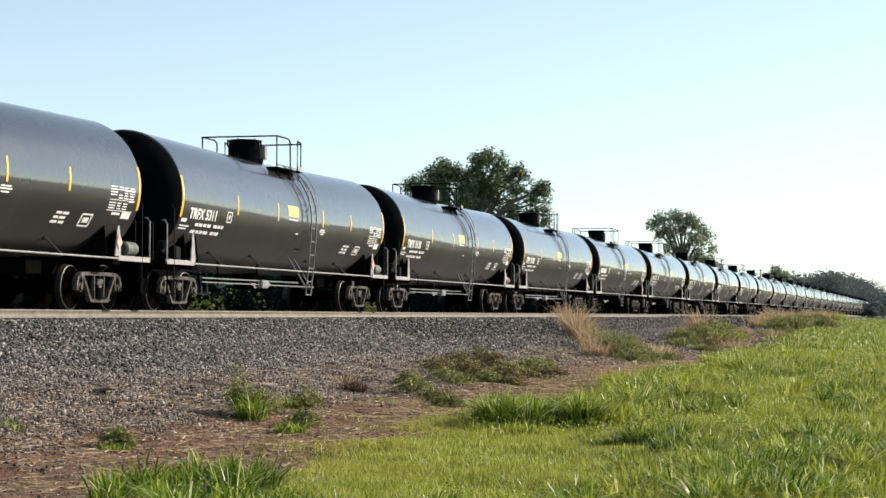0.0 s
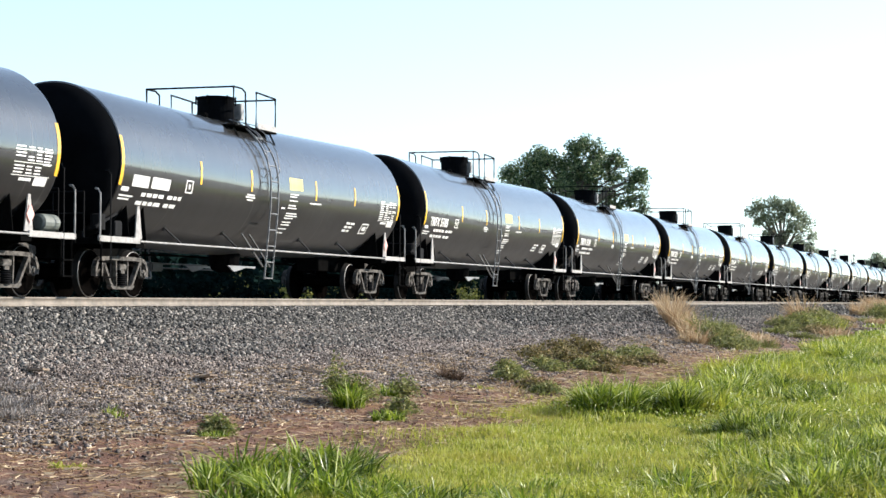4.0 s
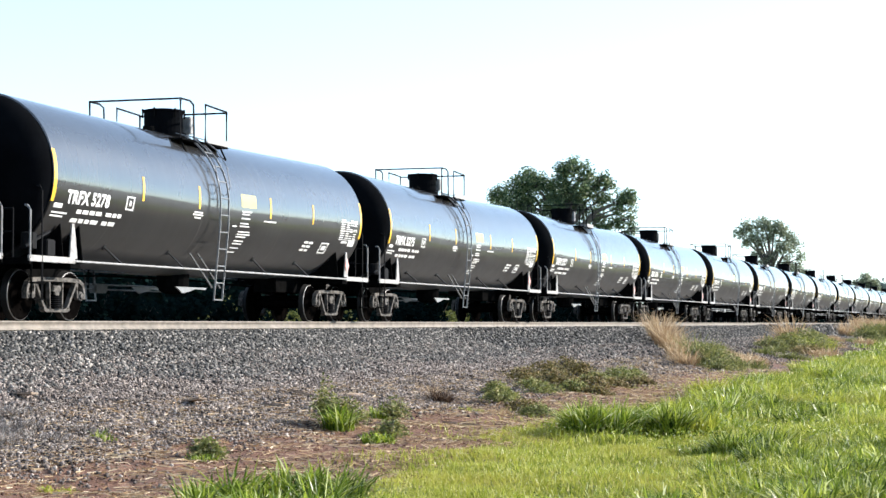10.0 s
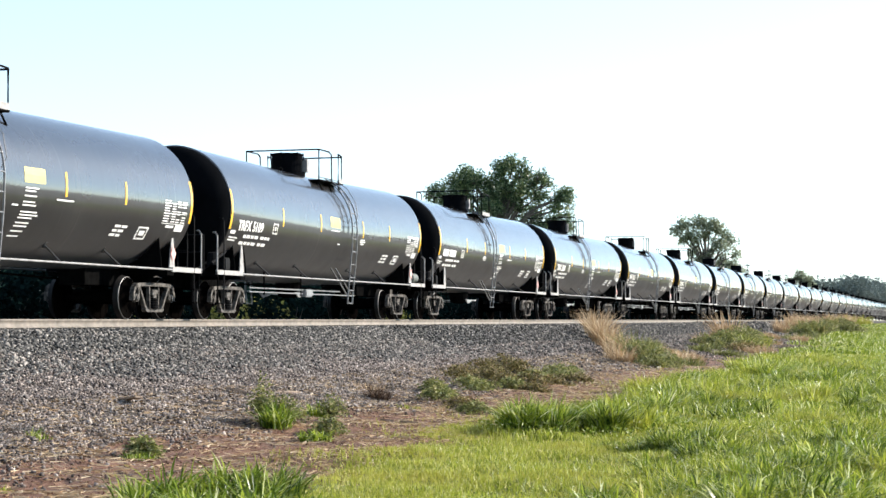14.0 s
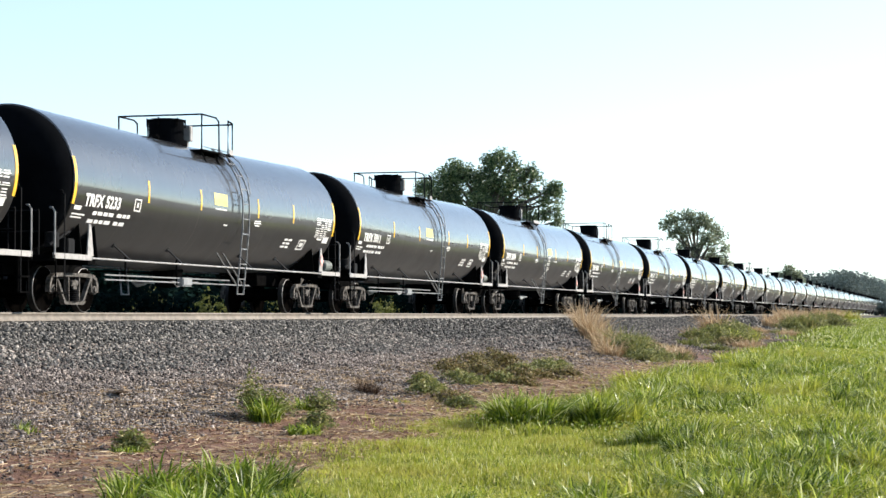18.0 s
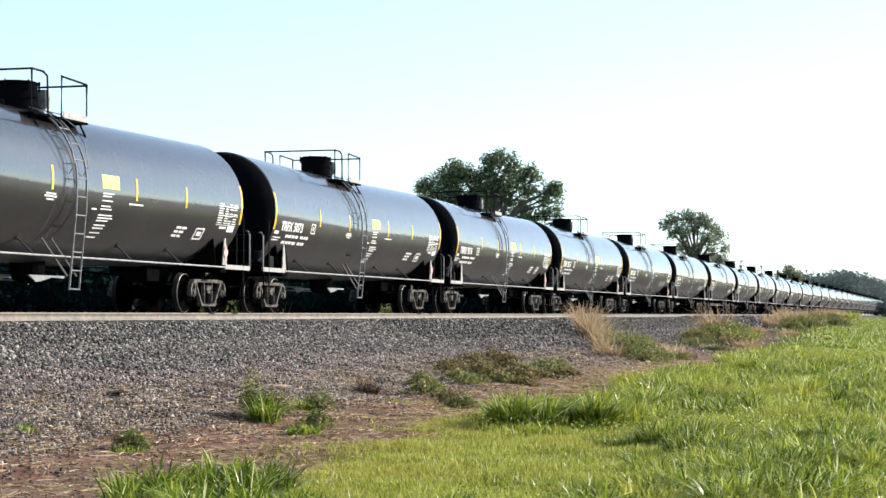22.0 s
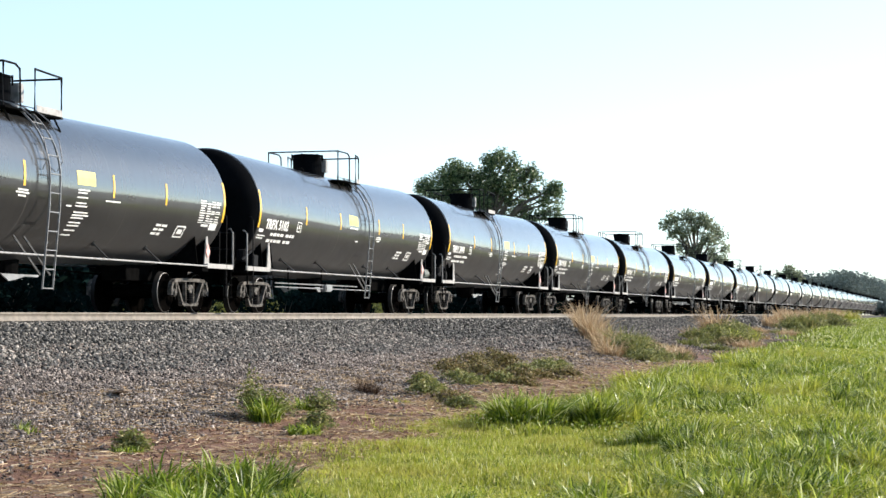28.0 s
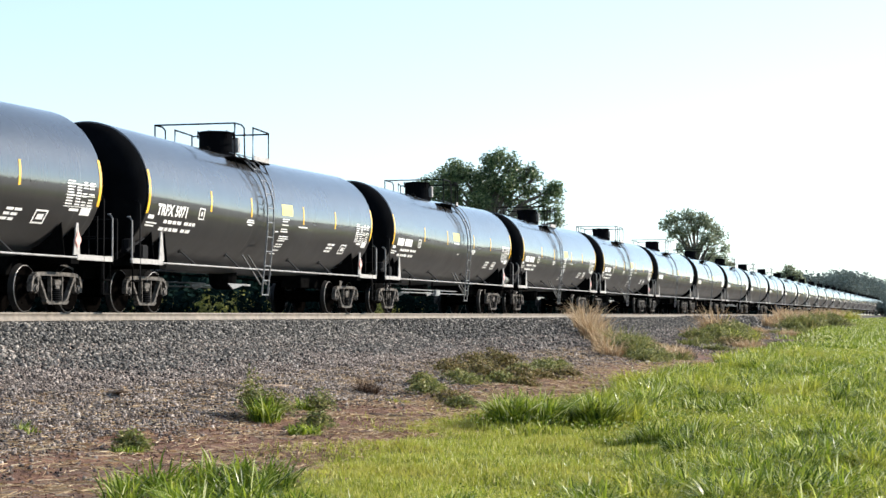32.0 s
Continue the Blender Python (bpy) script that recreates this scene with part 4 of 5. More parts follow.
field("pale_meadow_grass", "tall pale seeding meadow grass", 17, 13, 60, -0.4, 32000, 0.15, 0.009, GRASS, 0.0, 0.1, 3.6, 0.9, 0.7)
field("yellow_meadow_grass", "sunlit yellow-green grass in the meadow", 22, 22, 90, 0.0, 50000, 0.13, 0.013, GRASS, -0.2, 0.0, lump=1.6, lean=1.0)
field("weedy_fringe", "sparse thin grass creeping onto the bare soil", 15, 17, 60, 5.6, 12000, 0.08, 0.009, GRASS, 1.3, 0.3)

def leafy_field(name, label, seed, x0, x1, n, h, size, mat, y1=99.0, lump=0.6, patchy=0.35):
    """Low broad-leaved weeds grown through the meadow in lumps."""
    rng = np.random.default_rng(seed)
    x = x0 + (x1 - x0) * rng.random(n) ** 1.4
    lo = np.maximum(-0.4, x * 0.012 - 0.4)
    hi = np.minimum(D - turf_edge(x) - 0.2, np.maximum(y1 + 0.5 * np.sin(x * 1.3), lo + 0.2))
    y = lo + (hi - lo) * rng.random(n)
    up = smooth01((0.6 * uneven(x, y, lump, seed) + 0.4 * uneven(x, y, lump * 2.7, seed + 50) - 0.26) / 0.46)
    keep = (up + 0.1 * rng.normal(size=n) > patchy) & ~mown(x, y)
    x, y, up = x[keep], y[keep], up[keep]
    z = ground_z(x, y) + h * (0.15 + 0.85 * up) * rng.random(len(x)) ** 0.6
    v, f = leaf_quads(rng, np.stack([x, y, z], 1), size * rng.uniform(0.6, 1.3, len(x)) * (0.7 + x / 60))
    return tagged(link(name, mesh_np(name, v, f), mat), label, "weeds", kind="stuff")


leafy_field("meadow_weeds", "low leafy yellow-green weeds in the meadow", 31, 13, 60, 50000, 0.19, 0.014, LUSH, 3.6)
leafy_field("clover_leaves", "low clover and broad-leaved weeds in the meadow", 32, 13, 60, 50000, 0.15, 0.012, FRESH, 3.8, 0.5, 0.2)
leafy_field("meadow_weeds", "dense green leafy weeds by the turf's edge", 33, 23.5, 80, 60000, 0.20, 0.016, FRESH, 99.0, 0.8, 0.4)

TUFT_RNG = np.random.default_rng(77)


def tuft(name, label, x, y, w, h, n, mat, blade=0.016, lean=0.6):
    """One clump of grass or weed."""
    rng = TUFT_RNG
    k = max(3, n // 70)
    ca, cr = rng.uniform(0, 2 * np.pi, k), w / 2 * np.sqrt(rng.random(k)) * 0.38
    cx, cy, ch = x + cr * np.cos(ca), y + cr * np.sin(ca), rng.uniform(0.4, 1.15, k) * (1.1 - 0.5 * (cr / (w / 2)) ** 2)
    q = rng.integers(0, k, n)
    ra, ro = rng.uniform(0, 2 * np.pi, n), w * 0.27 * np.sqrt(rng.random(n))
    px, py = cx[q] + ro * np.cos(ra), cy[q] + ro * np.sin(ra)
    hh = h * ch[q] * rng.uniform(0.45, 1.1, n)
    out = np.arctan2(py - y, px - x) + rng.normal(size=n) * 1.1
    v, f = blades(rng, px, py, ground_z(px, py) - 0.02, hh, blade * rng.uniform(0.7, 1.4, n), rng.uniform(0.1, lean + 0.35, n), 0.5, out)
    return tagged(link(name, mesh_np(name, v, f), mat), label, "weeds")


for args in (
    ("weed_tuft", "bright green grassy weed on the gravelly slope", 23.12, 8.74, 0.55, 0.42, 300, FRESH, 0.016),
    ("weed_tuft", "thin green weed on the gravelly slope", 23.55, 8.95, 0.32, 0.50, 130, FRESH, 0.016, 0.5),
    ("dead_tuft", "dark brown dead weed tuft on gravel", 30.6, 9.7, 0.62, 0.36, 380, BROWN, 0.009, 1.2),
    ("tall_grass_clump", "tall lush grass clump at the turf's edge", 24.6, 5.80, 0.7, 0.44, 560, FRESH, 0.017, 0.45),
    ("tall_grass_clump", "tall bright grass clump at the turf's edge", 24.2, 5.60, 0.7, 0.56, 700, FRESH, 0.017, 0.45),
    ("tall_grass_clump", "tall bright grass clump at the turf's edge", 24.3, 5.25, 0.7, 0.58, 640, FRESH, 0.017, 0.45),
    ("tall_grass_clump", "dark tall grass clump at the turf's edge", 24.9, 5.00, 0.6, 0.38, 520, DEEP, 0.017, 0.7),
    ("tall_grass_clump", "dark tall grass clump at the turf's edge", 24.7, 4.62, 0.7, 0.56, 860, DEEP, 0.017, 0.45),
    ("tall_grass_clump", "tall lush grass clump at the turf's edge", 25.2, 4.35, 0.8, 0.52, 640, LUSH, 0.017, 0.45),
    ("tall_grass_clump", "tall lush grass clump at the turf's edge", 27.0, 4.40, 0.9, 0.50, 600, LUSH, 0.018, 0.7),
    ("tall_grass_clump", "tall bright grass clump at the turf's edge", 30.2, 4.75, 1.0, 0.46, 600, FRESH, 0.019, 0.7),
    ("tall_grass_clump", "tall lush grass clump at the turf's edge", 32.0, 4.9, 1.0, 0.42, 600, LUSH, 0.020, 0.7),
    ("tall_grass_clump", "tall bright grass clump at the turf's edge", 35.4, 5.1, 1.2, 0.44, 640, FRESH, 0.021, 0.7),
    ("tall_grass_clump", "dark lush grass clump beside the mown patch", 21.6, 3.25, 0.7, 0.36, 1000, DEEP, 0.013, 0.7),
    ("tall_grass_clump", "dark lush grass clump beside the mown patch", 22.3, 2.95, 0.7, 0.42, 1000, DEEP, 0.013, 0.7),
    ("tall_grass_clump", "lush grass clump beside the mown patch", 23.4, 3.35, 0.8, 0.32, 600, LUSH, 0.013, 0.7),
    ("tall_grass_clump", "low dark grass clump in the mown patch", 21.6, 3.65, 0.7, 0.16, 500, DEEP, 0.012, 0.9),
    ("tall_grass_clump", "low dark grass clump in the mown patch", 22.2, 4.0, 0.7, 0.13, 460, DEEP, 0.012, 0.9),
    ("tall_grass_clump", "dark lush grass clump in the meadow", 20.6, 2.75, 0.9, 0.30, 1044, DEEP, 0.0146),
    ("tall_grass_clump", "dark lush grass clump in the meadow", 20.2, 2.35, 0.9, 0.29, 913, DEEP, 0.0146),
    ("tall_grass_clump", "flopping bright grass clump in the meadow", 17.6, 1.75, 0.8, 0.30, 913, FRESH, 0.0175, 0.9),
    ("tall_grass_clump", "flopping bright grass clump in the meadow", 18.9, 1.25, 0.9, 0.32, 978, FRESH, 0.0175, 0.9),
    ("tall_grass_clump", "flopping pale grass clump in the meadow", 17.0, 1.0, 0.9, 0.33, 978, FRESH, 0.0175, 0.9),
    ("tall_grass_clump", "flopping pale grass clump in the meadow", 21.4, 0.95, 0.9, 0.30, 978, FRESH, 0.0175, 0.9),
    ("tall_grass_clump", "flopping pale grass clump in the meadow", 16.2, 2.95, 0.7, 0.24, 586, GRASS, 0.0165, 0.9),
    ("tall_grass_clump", "flopping pale grass clump in the meadow", 16.5, 2.3, 0.7, 0.26, 586, FRESH, 0.0165, 0.9),
    ("tall_grass_clump", "flopping dark lush grass clump in the meadow", 14.6, 1.65, 0.8, 0.36, 809, DEEP, 0.0185, 0.9),
    ("tall_grass_clump", "flopping dark lush grass clump in the meadow", 15.2, 1.3, 0.8, 0.35, 809, DEEP, 0.0185, 0.9),
    ("tall_grass_clump", "flopping bright grass clump in the meadow", 15.7, 0.95, 0.8, 0.33, 730, FRESH, 0.0175, 0.9),
    ("tall_grass_clump", "flopping bright grass clump in the meadow", 14.4, 2.75, 0.7, 0.30, 586, FRESH, 0.0175, 0.9),
    ("tall_grass_clump", "flopping pale grass clump in the meadow", 14.7, 2.3, 0.7, 0.30, 586, GRASS, 0.0175, 0.9),
    ("tall_grass_clump", "dark lush grass clump in the meadow", 18.3, 1.55, 0.8, 0.29, 630, DEEP, 0.0175, 0.8),
    ("tall_grass_clump", "dark lush grass clump in the meadow", 19.6, 0.85, 0.9, 0.32, 630, DEEP, 0.0175, 0.8),
    ("tall_grass_clump", "dark lush grass clump in the meadow", 16.6, 1.35, 0.8, 0.32, 630, DEEP, 0.0175, 0.8),
    ("tall_grass_clump", "dark lush grass clump in the meadow", 22.6, 1.4, 0.9, 0.27, 630, DEEP, 0.0175, 0.8),
    ("tall_grass_clump", "dark lush grass clump in the meadow", 16.0, 2.6, 0.7, 0.26, 540, DEEP, 0.0175, 0.8),
    ("tall_grass_clump", "dark lush grass clump in the meadow", 28.5, 3.2, 1.0, 0.29, 630, DEEP, 0.0189, 0.8),
    ("tall_grass_clump", "dark lush grass clump in the meadow", 33.0, 4.4, 1.2, 0.30, 630, DEEP, 0.0216, 0.8),
    ("tall_grass_clump", "dark lush grass clump in the meadow", 39.0, 4.4, 1.6, 0.32, 720, DEEP, 0.0257, 0.8),
    ("weed_tuft", "thin pale green weed on dry soil", 25.65, 9.09, 0.5, 0.30, 130, FRESH),
    ("weed_tuft", "low green weed patch on red soil", 21.7, 7.7, 0.55, 0.20, 320, FRESH),
    ("weed_tuft", "low green weed patch on red soil", 17.97, 8.35, 0.40, 0.15, 260, FRESH),
    ("weed_tuft", "low olive weed patch on red soil", 14.6, 8.2, 0.45, 0.12, 160, GRASS),
    ("dry_grass_clump", "straw-coloured dry grass clump on the ballast", 74.0, 14.3, 1.0, 1.15, 200, DRY, 0.022, 0.3),
    ("dry_grass_clump", "straw-coloured dry grass clump on the ballast", 72.0, 13.75, 1.1, 1.35, 240, DRY, 0.022, 0.3),
    ("dry_grass_clump", "tall straw-coloured dry grass clump by the ballast", 69.4, 13.05, 1.1, 1.35, 260, DRY, 0.021, 0.3),
    ("dry_grass_clump", "tall straw-coloured dry grass clump by the ballast", 67.0, 12.5, 1.1, 1.25, 260, DRY, 0.020, 0.3),
    ("dry_grass_clump", "tall straw-coloured dry grass clump by the ballast", 64.3, 11.8, 1.1, 1.15, 260, DRY, 0.020, 0.3),
    ("dry_grass_clump", "straw-coloured dry grass clump on the bank", 61.5, 11.15, 1.0, 1.05, 240, DRY, 0.019, 0.35),
    ("dry_grass_clump", "straw-coloured dry grass clump on the bank", 58.6, 10.5, 1.0, 0.90, 220, DRY, 0.018, 0.4),
    ("dry_grass_clump", "low straw-coloured dry grass clump on the bank", 56.2, 9.9, 0.9, 0.72, 200, DRY, 0.018, 0.45),
    ("weed_tuft", "dense green weeds beside dry grass", 57.6, 9.5, 1.4, 0.75, 420, OLIVE, 0.024),
    ("weed_tuft", "tall green weeds beside dry grass", 61.0, 10.2, 1.4, 1.05, 420, OLIVE, 0.024),
    ("weed_tuft", "low yellow-green weeds at the foot of the slope", 56.8, 8.8, 1.6, 0.40, 500, OLIVE, 0.022),
    ("weed_tuft", "low yellow-green weeds at the foot of the slope", 60.0, 8.5, 1.8, 0.30, 420, OLIVE, 0.022),
    ("dry_grass_clump", "straw-coloured dry grass on a weedy mound", 92, 10.9, 1.8, 1.6, 380, DRY, 0.03, 0.3),
    ("dry_grass_clump", "straw-coloured dry grass on a weedy mound", 96.5, 10.8, 1.8, 1.5, 340, DRY, 0.03, 0.3),
    ("dry_grass_clump", "thin straw-coloured dry grass on the bank", 86, 11.3, 1.2, 0.8, 160, DRY, 0.026, 0.4),
    ("weed_tuft", "broad green weeds on the bank", 85.5, 9.7, 2.2, 0.9, 700, LUSH, 0.03),
    ("weed_tuft", "broad green weeds on the bank", 93, 9.7, 1.8, 0.8, 500, LUSH, 0.03),
    ("dry_grass_clump", "straw-coloured dry grass clump on the bank", 138, 12.4, 1.6, 1.1, 300, DRY, 0.035, 0.3),
    ("dry_grass_clump", "pale dry grass thicket on the bank", 150, 12.6, 3.0, 1.36, 800, DRY, 0.045, 0.35),
    ("dry_grass_clump", "pale dry grass thicket on the bank", 163, 12.9, 3.6, 1.53, 900, DRY, 0.05, 0.35),
    ("dry_grass_clump", "pale dry grass thicket on the bank", 180, 12.6, 4.5, 1.61, 900, DRY, 0.05, 0.35),
    ("dry_grass_clump", "pale dry grass thicket on the bank", 200, 12.8, 5.0, 1.61, 900, DRY, 0.06, 0.35),
    ("dry_grass_clump", "pale dry grass thicket on the bank", 228, 13.3, 5.0, 1.53, 800, DRY, 0.06, 0.35),
    ("dry_grass_clump", "pale dry grass thicket on the bank", 266, 13.8, 5.0, 1.44, 800, DRY, 0.07, 0.35),
    ("weed_tuft", "dark green weeds on the bank", 140, 10.4, 3.0, 1.2, 800, OLIVE, 0.05),
    ("weed_tuft", "dark green weeds on the bank", 172, 11.4, 3.5, 1.4, 800, OLIVE, 0.05),
    ("weed_tuft", "green weeds on the bank", 240, 12.0, 5.0, 1.5, 700, GRASS, 0.07),
    ("tall_grass_clump", "tall green grass clump on bare soil", 14.8, 6.85, 0.50, 0.28, 130, FRESH, 0.017),
    ("tall_grass_clump", "tall green grass clump on bare soil", 14.6, 6.55, 0.60, 0.36, 180, FRESH, 0.018),
    ("tall_grass_clump", "tall green grass clump on bare soil", 15.0, 6.15, 0.75, 0.44, 260, FRESH, 0.019),
    ("tall_grass_clump", "tall dark green grass clump on bare soil", 15.2, 5.80, 0.7, 0.42, 260, DEEP, 0.018),
    ("tall_grass_clump", "green grass clump in the meadow", 55.4, 5.3, 1.8, 0.5, 1305, LUSH, 0.0202),
    ("tall_grass_clump", "green grass clump in the meadow", 44, 5.8, 1.6, 0.42, 1305, LUSH, 0.0173),
    ("tall_grass_clump", "green grass clump in the meadow", 36, 4.6, 1.5, 0.40, 1305, LUSH, 0.0144),
):
    tuft(*args)
for x, y, h in ((12.3, 5.6, 0.30), (12.0, 5.3, 0.34), (13.6, 6.3, 0.36), (13.9, 6.05, 0.42), (13.5, 5.75, 0.44), (13.9, 5.5, 0.44), (13.3, 5.2, 0.42), (13.8, 4.95, 0.28), (13.4, 4.5, 0.26), (14.1, 4.3, 0.20), (14.4, 3.85, 0.20), (12.9, 4.7, 0.36), (12.8, 4.2, 0.32), (13.3, 3.7, 0.28), (12.6, 5.3, 0.45), (12.6, 4.5, 0.34), (12.5, 4.0, 0.36), (12.7, 3.4, 0.34), (12.4, 3.0, 0.36), (12.7, 2.5, 0.34), (12.4, 2.0, 0.36), (12.7, 1.5, 0.36)):
    tuft("tall_grass_clump", "tall lush green grass clump at the soil's edge", x, y, 0.55, h, 150, FRESH if (x * 10) % 3 < 1.1 else DEEP, 0.015, 0.7)

# more clumps scattered over the meadow
spots = random.Random(8)
for i in range(64):
    x = 14 + 62 * spots.random() ** 1.5
    y = spots.uniform(max(0.1, x * 0.012), D - 11.6 - 0.3)
    g = 0.5 + x / 50
    if mown(x, y) or (x < 24 and y > 3.0):
        continue
    tuft("tall_grass_clump", spots.choice(("rough green grass clump in the meadow", "pale seeding grass clump in the meadow", "dark lush grass clump in the meadow")), x, y, spots.uniform(0.5, 1.1) * g,
         spots.uniform(0.22, 0.40) * min(1.25, g), 420, spots.choice((LUSH, DEEP, GRASS)), 0.011 * g, 0.7)
for i in range(190):
    x = 14.0 + 50 * spots.random() ** 1.7
    y = spots.uniform(max(-0.1, x * 0.012 - 0.2), min(5.6, 3.0 + max(0.0, x - 22) * 0.28))
    if mown(x, y):
        continue
    g = 0.75 + x / 55
    tuft("grass_tussock", spots.choice(("rounded green grass tussock in the meadow", "shaggy green grass tussock in the meadow")), x, y, spots.uniform(0.45, 0.8) * g, spots.uniform(0.20, 0.36) * min(1.3, g), 230,
         spots.choice((LUSH, DEEP, FRESH, FRESH)), 0.013 * g, 0.75)
for i in range(40):
    x = 23.5 + 50 * spots.random() ** 1.4
    y = D - float(turf_edge(x)) - spots.uniform(0.1, 2.4)
    g = 0.6 + x / 60
    tuft("tall_grass_clump", spots.choice(("lush green grass clump along the turf's edge", "bright yellow-green grass clump along the turf's edge")), x, y, spots.uniform(0.7, 1.1) * g, spots.uniform(0.34, 0.5), 520,
         spots.choice((FRESH, GRASS, LUSH)), 0.013 * g, 0.7)
for i in range(26):
    x = spots.uniform(60, 125)
    tuft("weed_tuft", spots.choice(("straggling olive weeds on the bank", "dry brown weeds on the bank")), x, D - spots.uniform(5.6, 9.6), spots.uniform(1.0, 2.4), spots.uniform(0.25, 0.6), 320, spots.choice((OLIVE, DRY, DRY, OLIVE)), 0.03, 0.9)
for x, y, w, h in ((17.9, 10.9, 0.9, 0.24), (18.6, 10.9, 0.9, 0.26), (18.3, 11.4, 0.8, 0.28), (19.3, 11.6, 0.9, 0.24), (17.4, 10.4, 0.8, 0.18), (18.0, 10.2, 0.9, 0.16), (19.0, 10.4, 0.8, 0.16), (17.2, 11.0, 0.9, 0.22)):
    tuft("dead_tuft", "bleached grey twigs and dead grass matted on the slope", x, y, w, h, 330, GREYSTRAW, 0.009, 1.3)
for x, y in ((18.75, 10.0), (18.6, 9.8)):
    tuft("weed_tuft", "small green weed among dead twigs", x, y, 0.22, 0.2, 40, FRESH, 0.010, 0.5)
for i in range(16):
    x = spots.uniform(26, 58)
    tuft("dead_tuft", "flattened dry weeds on the slope", x, D - spots.uniform(6.5, 9.6), spots.uniform(0.4, 1.0), spots.uniform(0.08, 0.2), 180, spots.choice((DRY, DRY, GRASS)), 0.012, 1.2)

def bush(name, label, x, y, w, h, n, leaf, mat, category="bush", flatten=0.8):
    """A shrub of leaf clumps round a few stems, with an uneven top."""
    rng = TUFT_RNG
    z0 = float(ground_z(x, y))
    b = tagged(new(name), label, category)
    b.location = (x, y, z0)
    bm = bmesh.new()
    for k in range(5):
        a = rng.uniform(0, 6.28)
        rod(bm, (0, 0, -0.1), (0.3 * w * math.cos(a), 0.3 * w * math.sin(a), h * 0.7), 0.012 * h + 0.004, 5, 0.004)
    tagged(part("stem", bm, BARK, b, "many thin woody stems"), kind="stuff")
    k = 9
    c = np.stack([rng.uniform(-0.42, 0.42, k) * w, rng.uniform(-0.35, 0.35, k) * w, rng.uniform(0.25, 0.78, k) * h], -1)
    r = rng.uniform(0.18, 0.32, k) * min(w, h * 1.3)
    pick = rng.integers(0, k, n)
    d = rng.normal(size=(n, 3))
    d /= np.linalg.norm(d, axis=1, keepdims=True)
    p = c[pick] + d * (r[pick] * rng.random(n) ** 0.4)[:, None] * [1, 1, flatten]
    p[:, 2] = np.maximum(p[:, 2], 0.03)
    v, f = leaf_quads(rng, p, np.full(n, leaf))
    link("foliage", mesh_np("foliage", v, f), mat, b, "dense leaf clumps")
    return b


rnd = random.Random(21)
SUNNY = (54.5, 59.5, 62.0, 64.5, 80.0, 85.0)      # stations of sunlit weeds behind the track
for i in range(34):
    x = 32 + i * 4.4 + rnd.uniform(-1, 1)
    bush("shrub", "green shrub behind the railway, its leaves coloured shade-dark", x, 33.5 + rnd.uniform(-1.0, 3) + i * 0.15, rnd.uniform(5.5, 7.5), rnd.uniform(4.4, 5.6), 2600, 0.30, SHADEBUSH)
for i in range(54):
    x = 26 + i * 2.0 + rnd.uniform(-0.6, 0.6)
    if any(abs(x - q * 22.6 / 24.6) < 1.9 for q in SUNNY):
        continue
    bush("shrub", "dense shrub below the far side of the track, its leaves coloured shade-dark", x, 22.6 + rnd.uniform(-0.4, 0.5), rnd.uniform(3.0, 3.6), rnd.uniform(1.9, 2.6), 1500, 0.10, SHADEBUSH)
for i in range(40):
    x = 132 + i * 7.5 + rnd.uniform(-2, 2)
    bush("shrub", "dense shrub below the far side of the track, its leaves coloured shade-dark", x, 23.8 + rnd.uniform(-0.5, 0.8), rnd.uniform(7, 9), rnd.uniform(2.6, 3.3), 700, 0.22, SHADEBUSH)


def creeper(name, label, x, y, w, h, stems, leaf, mat, rise=0.5):
    """A leafy weed: stems that arch out from one root, with leaves along them."""
    rng = TUFT_RNG
    b = tagged(new(name), label, "weeds")
    b.location = (x, y, float(ground_z(x, y)))
    az, reach = rng.uniform(0, 2 * np.pi, stems), w / 2 * np.sqrt(rng.uniform(0.08, 1.0, stems))
    top = h * rng.uniform(0.45, 1.1, stems) * (1.05 - 0.6 * reach / (w / 2))
    bm = bmesh.new()
    for k in range(0, stems, max(1, stems // 14)):
        d = Vector((math.cos(az[k]), math.sin(az[k]), 0)) * float(reach[k])
        rod(bm, (0, 0, -0.03), d * 0.4 + Vector((0, 0, float(top[k]) * 0.8)), 0.004, 4)
        rod(bm, d * 0.4 + Vector((0, 0, float(top[k]) * 0.8)), d + Vector((0, 0, float(top[k]) * rise)), 0.003, 4)
    tagged(part("stem", bm, BARK, b, "many thin stems"), kind="stuff")
    m = 16
    s = rng.uniform(0.15, 1.0, (stems, m))
    r = reach[:, None] * s
    z = top[:, None] * (1 - (1 - rise) * s ** 2) * np.minimum(1, s * 2.2)
    p = np.stack([r * np.cos(az)[:, None], r * np.sin(az)[:, None], z], -1).reshape(-1, 3) + rng.normal(size=(stems * m, 3)) * leaf * 0.9
    p[:, 2] = ground_z(p[:, 0] + x, p[:, 1] + y) - b.location.z + np.maximum(p[:, 2], 0.01)
    v, f = leaf_quads(rng, p, np.full(len(p), leaf), 0.5)
    link("foliage", mesh_np("foliage", v, f), mat, b, "small leaves along the stems")
    return b


